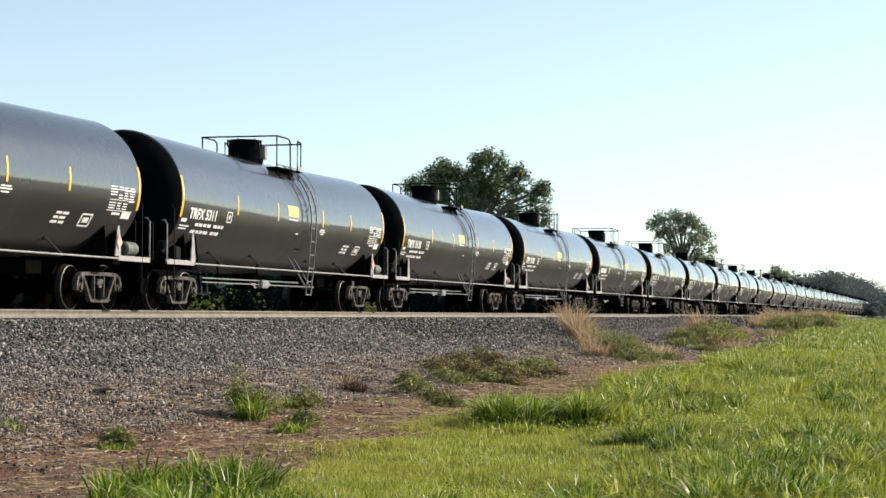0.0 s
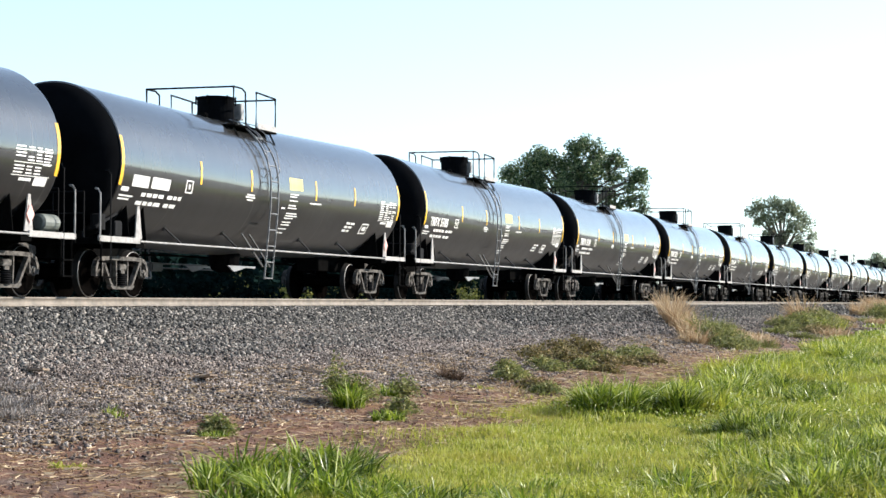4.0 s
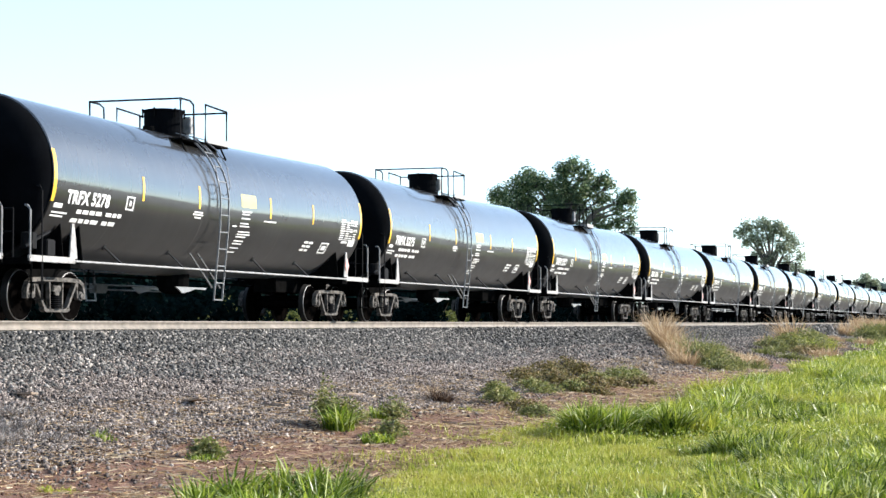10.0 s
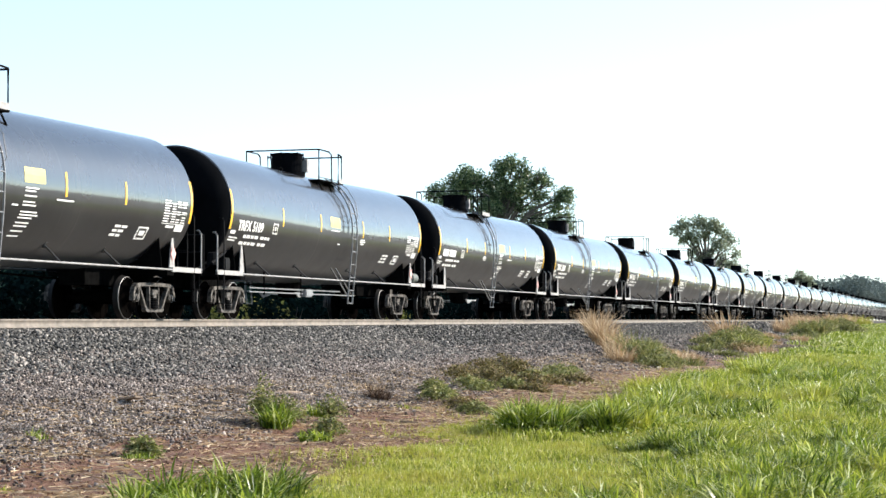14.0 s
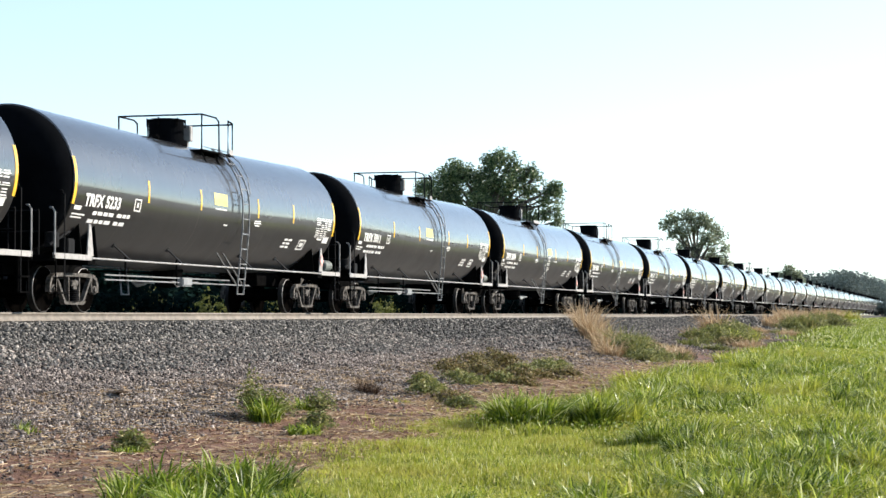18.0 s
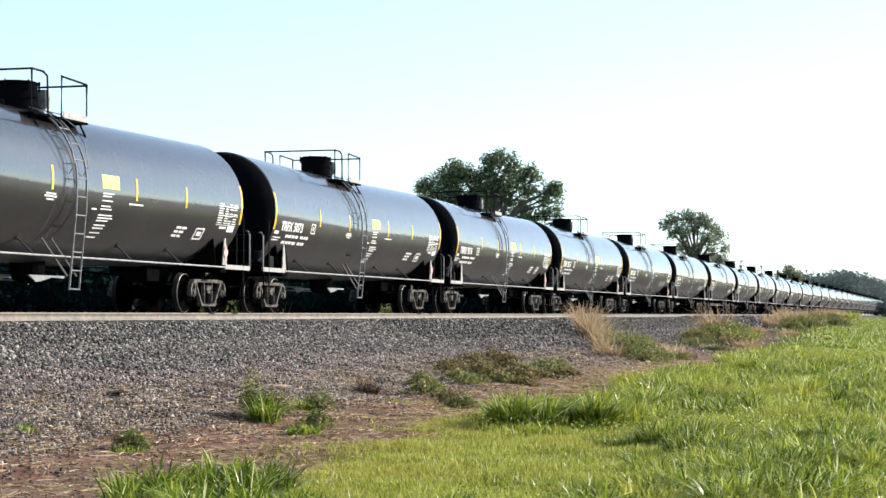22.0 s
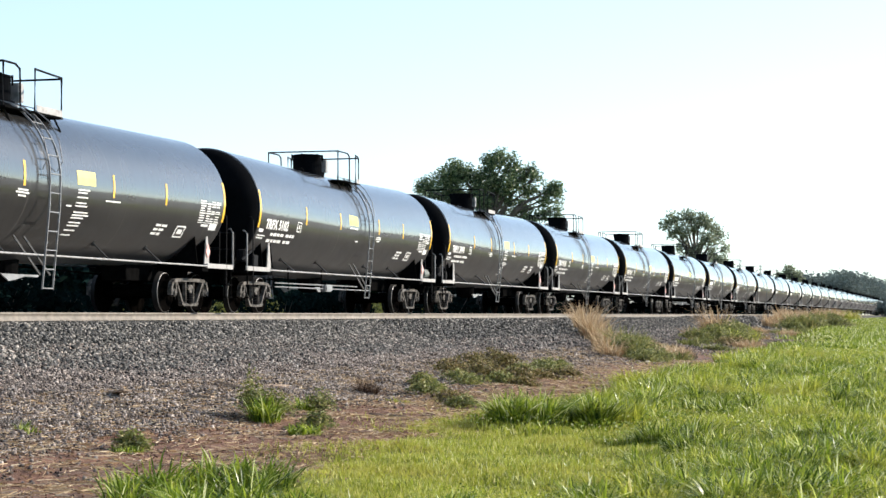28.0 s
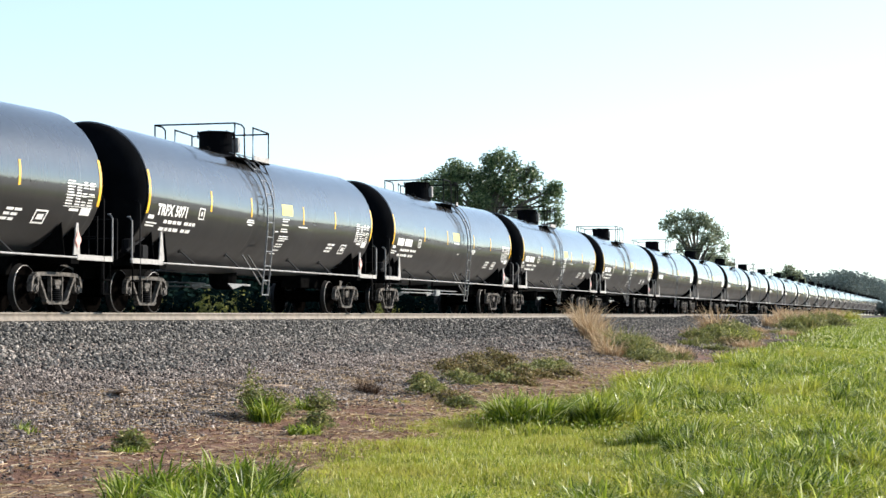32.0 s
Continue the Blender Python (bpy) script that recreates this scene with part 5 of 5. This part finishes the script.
for x, y, w, h, stems, mat, what in (
    (23.45, 9.05, 0.60, 0.78, 60, OLIVE, "tall leafy green weed on the gravelly slope"), (23.6, 8.75, 0.55, 0.52, 50, OLIVE, "leafy green weed on the gravelly slope"),
    (25.4, 8.75, 0.6, 0.34, 40, OLIVE, "straggling green weed on dry soil"), (23.1, 8.0, 0.6, 0.20, 60, OLIVE, "low leafy green weed on red soil"), (18.3, 8.45, 0.50, 0.20, 60, OLIVE, "low leafy green weed on red soil"),
    (82.5, 10.6, 2.0, 0.8, 110, OLIVE, "broad leafy weeds on the bank"), (87.5, 9.6, 2.4, 1.2, 140, OLIVE, "broad leafy weeds on the bank"), (91.0, 10.2, 2.8, 1.4, 150, OLIVE, "broad leafy weeds on the bank"),
    (85.0, 9.3, 2.0, 0.55, 90, CREEP, "olive-brown weeds on the bank"), (130.0, 10.2, 3.0, 0.9, 110, OLIVE, "broad leafy weeds on the bank"), (150.0, 10.4, 3.6, 1.3, 110, OLIVE, "broad leafy weeds on the bank"),
    (158.0, 8.6, 3.4, 1.2, 110, OLIVE, "broad leafy weeds on the bank"), (185.0, 11.0, 4.0, 1.4, 110, OLIVE, "broad leafy weeds on the bank"),
    (33.3, 9.45, 0.7, 0.20, 60, OLIVE, "low green creeping weed on the slope"), (32.6, 9.15, 0.7, 0.22, 60, OLIVE, "low green creeping weed on the slope"), (31.9, 8.9, 0.7, 0.20, 60, OLIVE, "low green creeping weed on the slope"),
    (31.0, 8.75, 0.8, 0.22, 60, OLIVE, "low grey-green creeping weed on the slope"), (30.3, 8.15, 0.8, 0.16, 56, CREEP, "low brown creeping weed on the slope"), (29.6, 7.85, 0.7, 0.15, 50, CREEP, "low brown creeping weed on the slope"),
    (29.0, 7.55, 0.7, 0.16, 50, OLIVE, "low green creeping weed on the slope"),
    (40.5, 10.1, 1.2, 0.28, 80, CREEP, "olive-brown creeping weed mound on the slope"), (39.4, 9.8, 1.2, 0.26, 80, CREEP, "olive-brown creeping weed mound on the slope"), (38.4, 9.45, 1.1, 0.26, 80, CREEP, "olive-brown creeping weed mound on the slope"),
    (37.6, 8.95, 1.0, 0.22, 70, OLIVE, "olive creeping weed mound on the slope"), (38.8, 8.8, 1.1, 0.22, 70, CREEP, "olive-brown creeping weed mound on the slope"), (36.9, 8.35, 0.8, 0.18, 60, CREEP, "olive-brown creeping weed mound on the slope"),
    (42.6, 10.0, 1.1, 0.30, 80, CREEP, "olive-brown creeping weed mound on the slope"), (41.4, 9.3, 1.2, 0.24, 80, OLIVE, "olive creeping weed mound on the slope"), (40.0, 8.6, 1.1, 0.20, 70, CREEP, "olive-brown creeping weed mound on the slope"),
    (43.6, 9.2, 1.3, 0.24, 80, OLIVE, "olive creeping weed mound on the slope"), (42.2, 8.5, 1.0, 0.16, 60, CREEP, "olive-brown creeping weed mound on the slope"), (46.0, 9.6, 1.2, 0.24, 70, OLIVE, "olive creeping weed mound on the slope"),
    (44.6, 10.8, 1.5, 0.28, 80, CREEP, "dark olive-brown creeping weed mound on the slope"), (42.2, 10.7, 1.2, 0.26, 70, CREEP, "dark olive-brown creeping weed mound on the slope"),
    (39.8, 10.6, 1.3, 0.24, 70, CREEP, "olive-brown creeping weed mound on the slope"), (37.8, 10.0, 1.2, 0.24, 70, CREEP, "olive-brown creeping weed mound on the slope"),
    (36.2, 9.5, 1.0, 0.22, 70, OLIVE, "grey-green creeping weed on the slope"), (35.0, 9.0, 1.0, 0.20, 60, OLIVE, "grey-green creeping weed on the slope"),
    (58.2, 9.6, 1.7, 0.90, 120, OLIVE, "leafy olive weeds beside dry grass"), (56.6, 8.7, 1.8, 0.45, 100, OLIVE, "leafy olive weeds at the foot of the slope"), (61.5, 10.0, 1.4, 0.65, 90, OLIVE, "leafy olive weeds beside dry grass"),
    (54.8, 8.6, 1.6, 0.35, 90, OLIVE, "olive weeds at the foot of the slope"), (84.5, 10.0, 2.4, 1.1, 150, OLIVE, "broad leafy weeds on the bank"), (95.0, 9.9, 2.6, 1.0, 120, OLIVE, "broad leafy weeds on the bank"),
    (82.0, 9.0, 2.2, 0.6, 90, CREEP, "olive-brown weeds on the bank"), (140, 10.6, 3.2, 1.3, 110, OLIVE, "broad leafy weeds on the bank"), (170, 11.6, 3.6, 1.5, 110, OLIVE, "broad leafy weeds on the bank"),
):
    creeper("low_weed", what, x, y, w, h if h > 0.5 else h * 1.7, stems, (0.026 if x < 24 else 0.014 + 0.00045 * x), mat, 0.75 if h > 0.5 else 0.45)
for x in SUNNY:
    creeper("weed_clump", "sunlit yellow-green weeds behind the track", x * 27.6 / 24.6, 27.6, rnd.uniform(3.0, 3.8), rnd.uniform(2.4, 2.9), 300, 0.08, SHADYWEED, 0.8)
for x, y, w, h in ((480, 14.2, 6, 4.5), (488, 13.0, 7, 6.0), (498, 11.5, 8, 8.0), (506, 9.0, 9, 8.5), (515, 12.5, 9, 8.0), (524, 6.0, 10, 8.0), (478, 15.2, 4, 3.2)):
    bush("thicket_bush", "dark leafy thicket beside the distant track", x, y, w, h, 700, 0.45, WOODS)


def tree(x, y, h, lobes, n, leaf, label, seed, sparse=0.4, mat=None):
    """A broadleaf tree: tapered trunk, limbs to every lobe, and a crown of leaf clumps round the lobes."""
    rng = np.random.default_rng(seed)
    z0 = float(ground_z(x, y))
    t = tagged(new("tree"), label, "tree")
    t.location = (x, y, z0)
    side = Vector((0.26, -0.965, 0))
    bm = bmesh.new()
    rod(bm, (0, 0, -0.2), (0.1, 0, h * 0.35), h * 0.026, 10, h * 0.019)
    rod(bm, (0.1, 0, h * 0.35), (0, 0.2, h * 0.72), h * 0.019, 8, h * 0.007)
    part("trunk", bm, BARK, t, "grey tapered trunk")
    cs, rs = [], []
    for a, z, r in lobes:
        c = side * a + Vector((0.9, 0.26, 0)) * float(rng.uniform(-0.4, 0.4) * r * 2)
        c.z = z
        cs.append(c), rs.append(r)
        bm = bmesh.new()
        s = Vector((0, 0, max(h * 0.15, min(h * 0.6, z * 0.62))))
        mid = s.lerp(c, 0.55) + Vector((0, 0, 0.06 * h))
        rod(bm, s, mid, h * 0.011, 6, h * 0.007)
        rod(bm, mid, c, h * 0.007, 6, h * 0.002)
        for q in range(4):
            tip = c + Vector(rng.normal(size=3)) * r * 0.45
            rod(bm, mid.lerp(c, 0.6), tip, h * 0.004, 5, h * 0.001)
        part("limb", bm, BARK, t, "grey limb with twigs")
    cs, rs = np.array([tuple(c) for c in cs]), np.array(rs) * 0.84
    # twig clusters inside each lobe, leaves round each twig
    m = n // 45
    pick = rng.choice(len(rs), m, p=rs ** 2 / (rs ** 2).sum())
    d = rng.normal(size=(m, 3))
    d /= np.linalg.norm(d, axis=1, keepdims=True)
    twig = cs[pick] + d * (rs[pick] * rng.random(m) ** sparse * 1.08)[:, None] * [1, 1, 0.9]
    k = rng.integers(0, m, n)
    p = twig[k] + np.clip(rng.normal(size=(n, 3)), -1.6, 1.6) * [2.0 * leaf, 2.0 * leaf, 2.4 * leaf]
    v, f = leaf_quads(rng, p, np.full(n, leaf))
    link("crown", mesh_np("crown", v, f), mat or LEAF, t, "uneven crown of small glossy leaves")
    return t


tree(163, 40.4, 16.6, [(-5.5, 12.8, 1.1), (-4.5, 13.0, 1.2), (-3.5, 13.8, 1.2), (-2.4, 14.3, 1.2), (-1.4, 14.0, 1.0), (-0.4, 13.9, 0.9), (0.5, 14.9, 1.0), (1.1, 15.5, 0.9), (1.8, 15.4, 0.7), (2.4, 14.7, 0.8), (2.6, 15.4, 0.5), (3.4, 14.0, 1.0), (4.2, 14.3, 0.8), (4.8, 13.8, 0.6), (4.5, 14.7, 0.5), (6.0, 12.6, 0.8), (6.5, 12.6, 0.7), (6.8, 11.8, 0.5), (5.5, 11.8, 0.7), (6.5, 10.8, 0.6), (5.3, 10.3, 0.8), (6.8, 9.8, 0.6), (4.0, 12.6, 1.1), (2.2, 13.4, 1.4), (0.6, 13.4, 1.4), (-0.9, 12.6, 1.4), (-3.0, 12.6, 1.4), (-4.6, 11.8, 1.2), (-2.5, 11.3, 1.4), (-0.4, 11.6, 1.4), (1.6, 11.8, 1.4), (3.4, 11.1, 1.0), (4.2, 9.8, 1.0), (2.2, 10.0, 1.0), (0.1, 9.5, 1.3), (-2.5, 9.5, 1.2), (-4.6, 10.0, 1.2), (6.3, 8.7, 0.6)],
     34000, 0.13, "big spreading cottonwood tree with dark green leaves", 4, 0.45)
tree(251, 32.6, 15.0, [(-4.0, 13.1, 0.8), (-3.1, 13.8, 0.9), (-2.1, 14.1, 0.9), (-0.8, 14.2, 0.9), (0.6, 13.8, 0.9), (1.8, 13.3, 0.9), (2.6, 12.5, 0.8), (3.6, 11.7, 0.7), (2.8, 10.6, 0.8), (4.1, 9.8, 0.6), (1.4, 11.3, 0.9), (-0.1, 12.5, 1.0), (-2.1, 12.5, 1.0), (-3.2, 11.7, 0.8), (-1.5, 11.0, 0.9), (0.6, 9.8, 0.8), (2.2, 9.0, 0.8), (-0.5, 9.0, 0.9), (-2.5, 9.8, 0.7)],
     7500, 0.18, "broad haze-pale green tree with gaps of sky", 5, 0.45, HAZELEAF)
tree(262, 31.0, 10.5, [(-1.2, 8.2, 1.3), (0.6, 8.6, 1.2), (1.6, 7.2, 1.2), (-0.6, 6.6, 1.4)], 5000, 0.15, "small haze-pale tree beside the slender one", 6, 0.5, HAZELEAF)
tree(424, 34.0, 12.4, [(-1.8, 9.8, 1.2), (0.2, 10.8, 1.3), (2.0, 10.0, 1.1), (-2.4, 8.4, 1.0), (0.6, 8.4, 1.5), (2.6, 8.0, 0.9)], 5000, 0.22, "distant haze-pale rounded tree behind the train", 7, 0.5, HAZELEAF)

# the wooded skyline beyond the train
rng = np.random.default_rng(9)
parts_v, parts_f, base = [], [], 0
for i in range(170):
    x = rng.uniform(560, 1050)
    lo = 26 if x < 1150 else -60
    y = rng.uniform(lo, 26 + 0.085 * (x - 300) * 0.9)
    h = rng.uniform(13, 20) * (0.8 + 0.3 * (x - 560) / 490)
    n = 520
    d = rng.normal(size=(n, 3))
    d /= np.linalg.norm(d, axis=1, keepdims=True)
    rr = h * 0.36
    p = np.array([x, y, -1 + h * 0.62]) + d * (rr * rng.random(n) ** 0.35)[:, None] * [1, 1, 1.05]
    v, f = leaf_quads(rng, p, np.full(n, 0.5))
    parts_v.append(v), parts_f.append(f + base)
    base += len(v)
for i in range(60):
    x, y = rng.uniform(1160, 1500), rng.uniform(-40, 40)
    n, h = 220, rng.uniform(13, 20)
    d = rng.normal(size=(n, 3))
    d /= np.linalg.norm(d, axis=1, keepdims=True)
    p = np.array([x, y, -1 + h * 0.6]) + d * (h * 0.38 * rng.random(n) ** 0.35)[:, None]
    v, f = leaf_quads(rng, p, np.full(n, 1.1))
    parts_v.append(v), parts_f.append(f + base)
    base += len(v)
woods_me = mesh_np("woods", np.concatenate(parts_v), np.concatenate(parts_f))
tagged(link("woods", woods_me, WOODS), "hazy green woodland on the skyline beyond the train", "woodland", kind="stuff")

# the low dark tree line across the fields on the camera's side
parts_v, parts_f, base = [], [], 0
for i in range(220):
    a = math.radians(-75 + 75 * i / 219 + rng.uniform(-0.6, 0.6))
    far = rng.uniform(360, 430) * (1 + 0.9 * max(0.0, (i - 150) / 70))
    x, y, n, h = far * math.cos(a), far * math.sin(a) - 4, 60, rng.uniform(4.5, 9.5)
    d = rng.normal(size=(n, 3))
    d /= np.linalg.norm(d, axis=1, keepdims=True)
    p = np.array([x, y, -1 + h * 0.45]) + d * (h * 0.5 * rng.random(n) ** 0.35)[:, None]
    v, f = leaf_quads(rng, p, np.full(n, 1.3))
    parts_v.append(v), parts_f.append(f + base)
    base += len(v)
tagged(link("tree_line", mesh_np("tree_line", np.concatenate(parts_v), np.concatenate(parts_f)), SHADEBUSH), "low dark line of trees across the fields", "woodland", kind="stuff")


# ---- ballast stones and litter ----
def stones(name, label, seed, x0, x1, e0, e1, n, size, mat, thin=0.0, sharp=False):
    """Loose crushed stones lying on the slope, every one an uneven block."""
    rng = np.random.default_rng(seed)
    x = x0 + (x1 - x0) * rng.random(n)
    e = e0 + (e1 - e0) * rng.random(n) ** (1 + thin) * (1 + 0.16 * np.sin(x * 0.7) * np.sin(x * 0.23 + 2) + 0.1 * rng.normal(size=n))
    e = np.maximum(e, e0)
    y = D - e
    corner = np.array([(1, 0, 0), (0, 1, 0), (-1, 0, 0), (0, -1, 0), (0, 0, 1), (0, 0, -1)], float) * 1.2 if sharp else np.array([(-1, -1, -1), (1, -1, -1), (1, 1, -1), (-1, 1, -1), (-1, -1, 1), (1, -1, 1), (1, 1, 1), (-1, 1, 1)], float)
    v = corner[None] * rng.uniform(0.45, 1.0, (n, len(corner), 1)) + rng.normal(size=(n, len(corner), 3)) * 0.12
    s = size * rng.uniform(0.6, 1.35, (n, 1, 1)) * rng.uniform(0.6, 1.1, (n, 1, 3))
    v = v * s
    q = rng.normal(size=(n, 4))
    q /= np.linalg.norm(q, axis=1, keepdims=True)
    w, a, b, c = q.T
    rot = np.stack([1 - 2 * (b * b + c * c), 2 * (a * b - c * w), 2 * (a * c + b * w), 2 * (a * b + c * w), 1 - 2 * (a * a + c * c), 2 * (b * c - a * w), 2 * (a * c - b * w), 2 * (b * c + a * w), 1 - 2 * (a * a + b * b)], -1).reshape(n, 3, 3)
    v = np.einsum("nij,nkj->nki", rot, v) + np.stack([x, y, ground_z(x, y) + size * 0.25], -1)[:, None]
    faces = np.array([(0, 3, 2, 1), (4, 5, 6, 7), (0, 1, 5, 4), (1, 2, 6, 5), (2, 3, 7, 6), (3, 0, 4, 7)])
    if sharp:
        faces = np.array([(0, 1, 4), (1, 2, 4), (2, 3, 4), (3, 0, 4), (1, 0, 5), (2, 1, 5), (3, 2, 5), (0, 3, 5)])
    f = (np.arange(n)[:, None, None] * len(corner) + faces[None]).reshape(-1, faces.shape[1])
    return tagged(link(name, mesh_np(name, v.reshape(-1, 3), f), mat), label, "ballast", kind="stuff")


stones("ballast_stones", "crushed grey ballast stones on the slope", 31, 17, 50, 0.95, 4.7, 40000, 0.034, STONE)
stones("far_ballast_stones", "crushed grey ballast stones farther along the slope", 32, 50, 120, 0.95, 5.4, 22000, 0.055, STONE, sharp=True)
stones("distant_ballast_stones", "crushed grey ballast far along the slope", 36, 120, 300, 0.95, 5.6, 7000, 0.12, STONE, sharp=True)
stones("gravel_chips", "pinkish brown gravel thick on the lower slope", 33, 15, 50, 3.2, 8.5, 90000, 0.032, CHIPS, 0.15, sharp=True)
stones("far_gravel_chips", "brown gravel chips farther along the lower slope", 34, 50, 130, 4.0, 9.5, 20000, 0.050, CHIPS, 0.2, sharp=True)
stones("soil_clods", "small red clods and chips over bare soil", 35, 10, 45, 8.0, 12.0, 16000, 0.015, CLOD, sharp=True)


def straw(name, label, seed, x0, x1, e0, e1, n, length, mat):
    """Flat-lying dry stalks and chips on the soil."""
    rng = np.random.default_rng(seed)
    x, e = x0 + (x1 - x0) * rng.random(n), e0 + (e1 - e0) * rng.random(n)
    a, l, w = rng.uniform(0, 6.28, n), length * rng.uniform(0.3, 1.4, n), rng.uniform(0.002, 0.007, n)
    c = np.stack([x, D - e, ground_z(x, D - e) + 0.02], -1)
    d = np.stack([np.cos(a) * l / 2, np.sin(a) * l / 2, rng.uniform(-0.05, 0.12, n) * l], -1)
    s = np.stack([-np.sin(a) * w, np.cos(a) * w, rng.uniform(0, 1.5, n) * w], -1)
    v = np.stack([c - d - s, c + d - s * 0.4, c + d + s * 0.4, c - d + s], 1).reshape(-1, 3)
    return tagged(link(name, mesh_np(name, v, np.arange(4 * n).reshape(-1, 4)), mat), label, "plant litter", kind="stuff")


straw("straw_litter", "dry straw and chips strewn over red soil", 41, 10, 60, 6.0, 11.8, 44000, 0.12, DRY)
straw("slope_litter", "bleached grey stalks and chips caught in the gravel", 44, 15, 60, 4.0, 8.5, 16000, 0.10, GREYSTRAW)
straw("long_straw", "long bleached stalks lying on the soil", 42, 10, 46, 6.0, 11.4, 2600, 0.20, DRY)
straw("dead_stalks", "dark rotten stalks lying on the soil", 43, 10, 46, 5.5, 11.6, 6500, 0.16, BROWN)

# a few broken boards on the slope
for x, y, l, turn, tilt in ((23.7, 11.2, 0.62, 56, 10), (21.3, 12.5, 0.55, 70, 6), (29.3, 10.9, 0.55, -20, 6), (27.3, 10.85, 0.62, 100, -9), (25.6, 10.75, 0.5, 80, 5), (26.3, 8.2, 0.34, 35, 8), (26.1, 7.75, 0.4, 60, 4), (33.0, 8.3, 0.4, 15, 5)):
    bm = bmesh.new()
    box(bm, -l / 2, l / 2, -0.06, 0.06, 0, 0.03, 0.006)
    for v in bm.verts:
        v.co.z += 0.02 * math.sin(v.co.x * 7)
    ob = part("broken_board", bm, BOARD)
    ob.matrix_world = pose(x, y, float(ground_z(x, y)) + 0.03, 6, tilt, turn)
    tagged(ob, "short weathered broken board on gravel", "board")


# ---- the train ----
FIRST, LAST = -18, 38
SMALL = ("rail_strut", "ladder_handhold", "ladder_brace", "kick_plate", "hazard_placard", "bearing_cap", "brake_beam", "spring_set", "saddle", "sill_step",
         "rod_hanger", "slack_adjuster", "lid_bolt", "relief_valve", "head_boss", "valve_box", "brake_valve", "train_pipe", "ladder_rung", "end_railing", "outlet_skid")
BUILT, CARS = {}, {}
for j in range(FIRST, LAST + 1):
    sort = (j >= 15, j in SECOND)
    if sort in BUILT:
        CARS[j] = copy_thing(BUILT[sort], Matrix())
        continue
    CARS[j] = BUILT[sort] = tank_car(*sort)
    if sort[0]:
        for ob in CARS[j].children_recursive:
            if ob.name.split(".")[0] in SMALL:
                bpy.data.objects.remove(ob)
for j, car in CARS.items():
    tagged(car, "glossy black railway tank car with yellow strips and a top platform", "tank car", "tank cars of the train")
    number_on(car, ("TRFX " + NUMBERS[j]) if NUMBERS.get(j) else "")


def travelled(t):
    """Where the train's gap number 0 stands at t seconds: it slows a little on the way."""
    lag = float(np.interp(t, [0, 12.0, 13.0, 13.5, 14, 14.5, 16.5], [0, 0, -0.12, 0.30, 0.38, 0.34, 0]))
    return 35.43 - 15.345 * (t - 19) + 0.00459 * t * t - 0.1516 * t + lag


def motions():
    """The train rolls past; every wheelset turns as it rolls."""
    steps = [float(k) for k in range(0, 13)] + [13.0, 13.5, 14.0, 14.5, 15.5, 16.5] + [float(k) for k in range(18, 33, 2)]
    keyed = {}
    for j, car in CARS.items():
        walk(car, [(t, pose(travelled(t) + (j + 0.5) * PITCH, D, 0)) for t in steps])
        for b in (c for c in car.children if c.name.startswith("bogie")):
            for w in (c for c in b.children if c.name.startswith("wheelset")):
                x = 0.89 if w.location.x > 0 else -0.89
                if x in keyed:
                    src = keyed[x].animation_data
                    w.rotation_mode = "QUATERNION"
                    keys = w.animation_data_create()
                    keys.action, keys.action_slot = src.action, src.action_slot
                    continue
                keyed[x] = w
                walk(w, [(k / FPS, pose(x, 0, 0.457, 0, math.degrees((travelled(k / FPS) - travelled(0)) / 0.457) % 360, 0)) for k in range(32 * FPS + 1)])


motions()
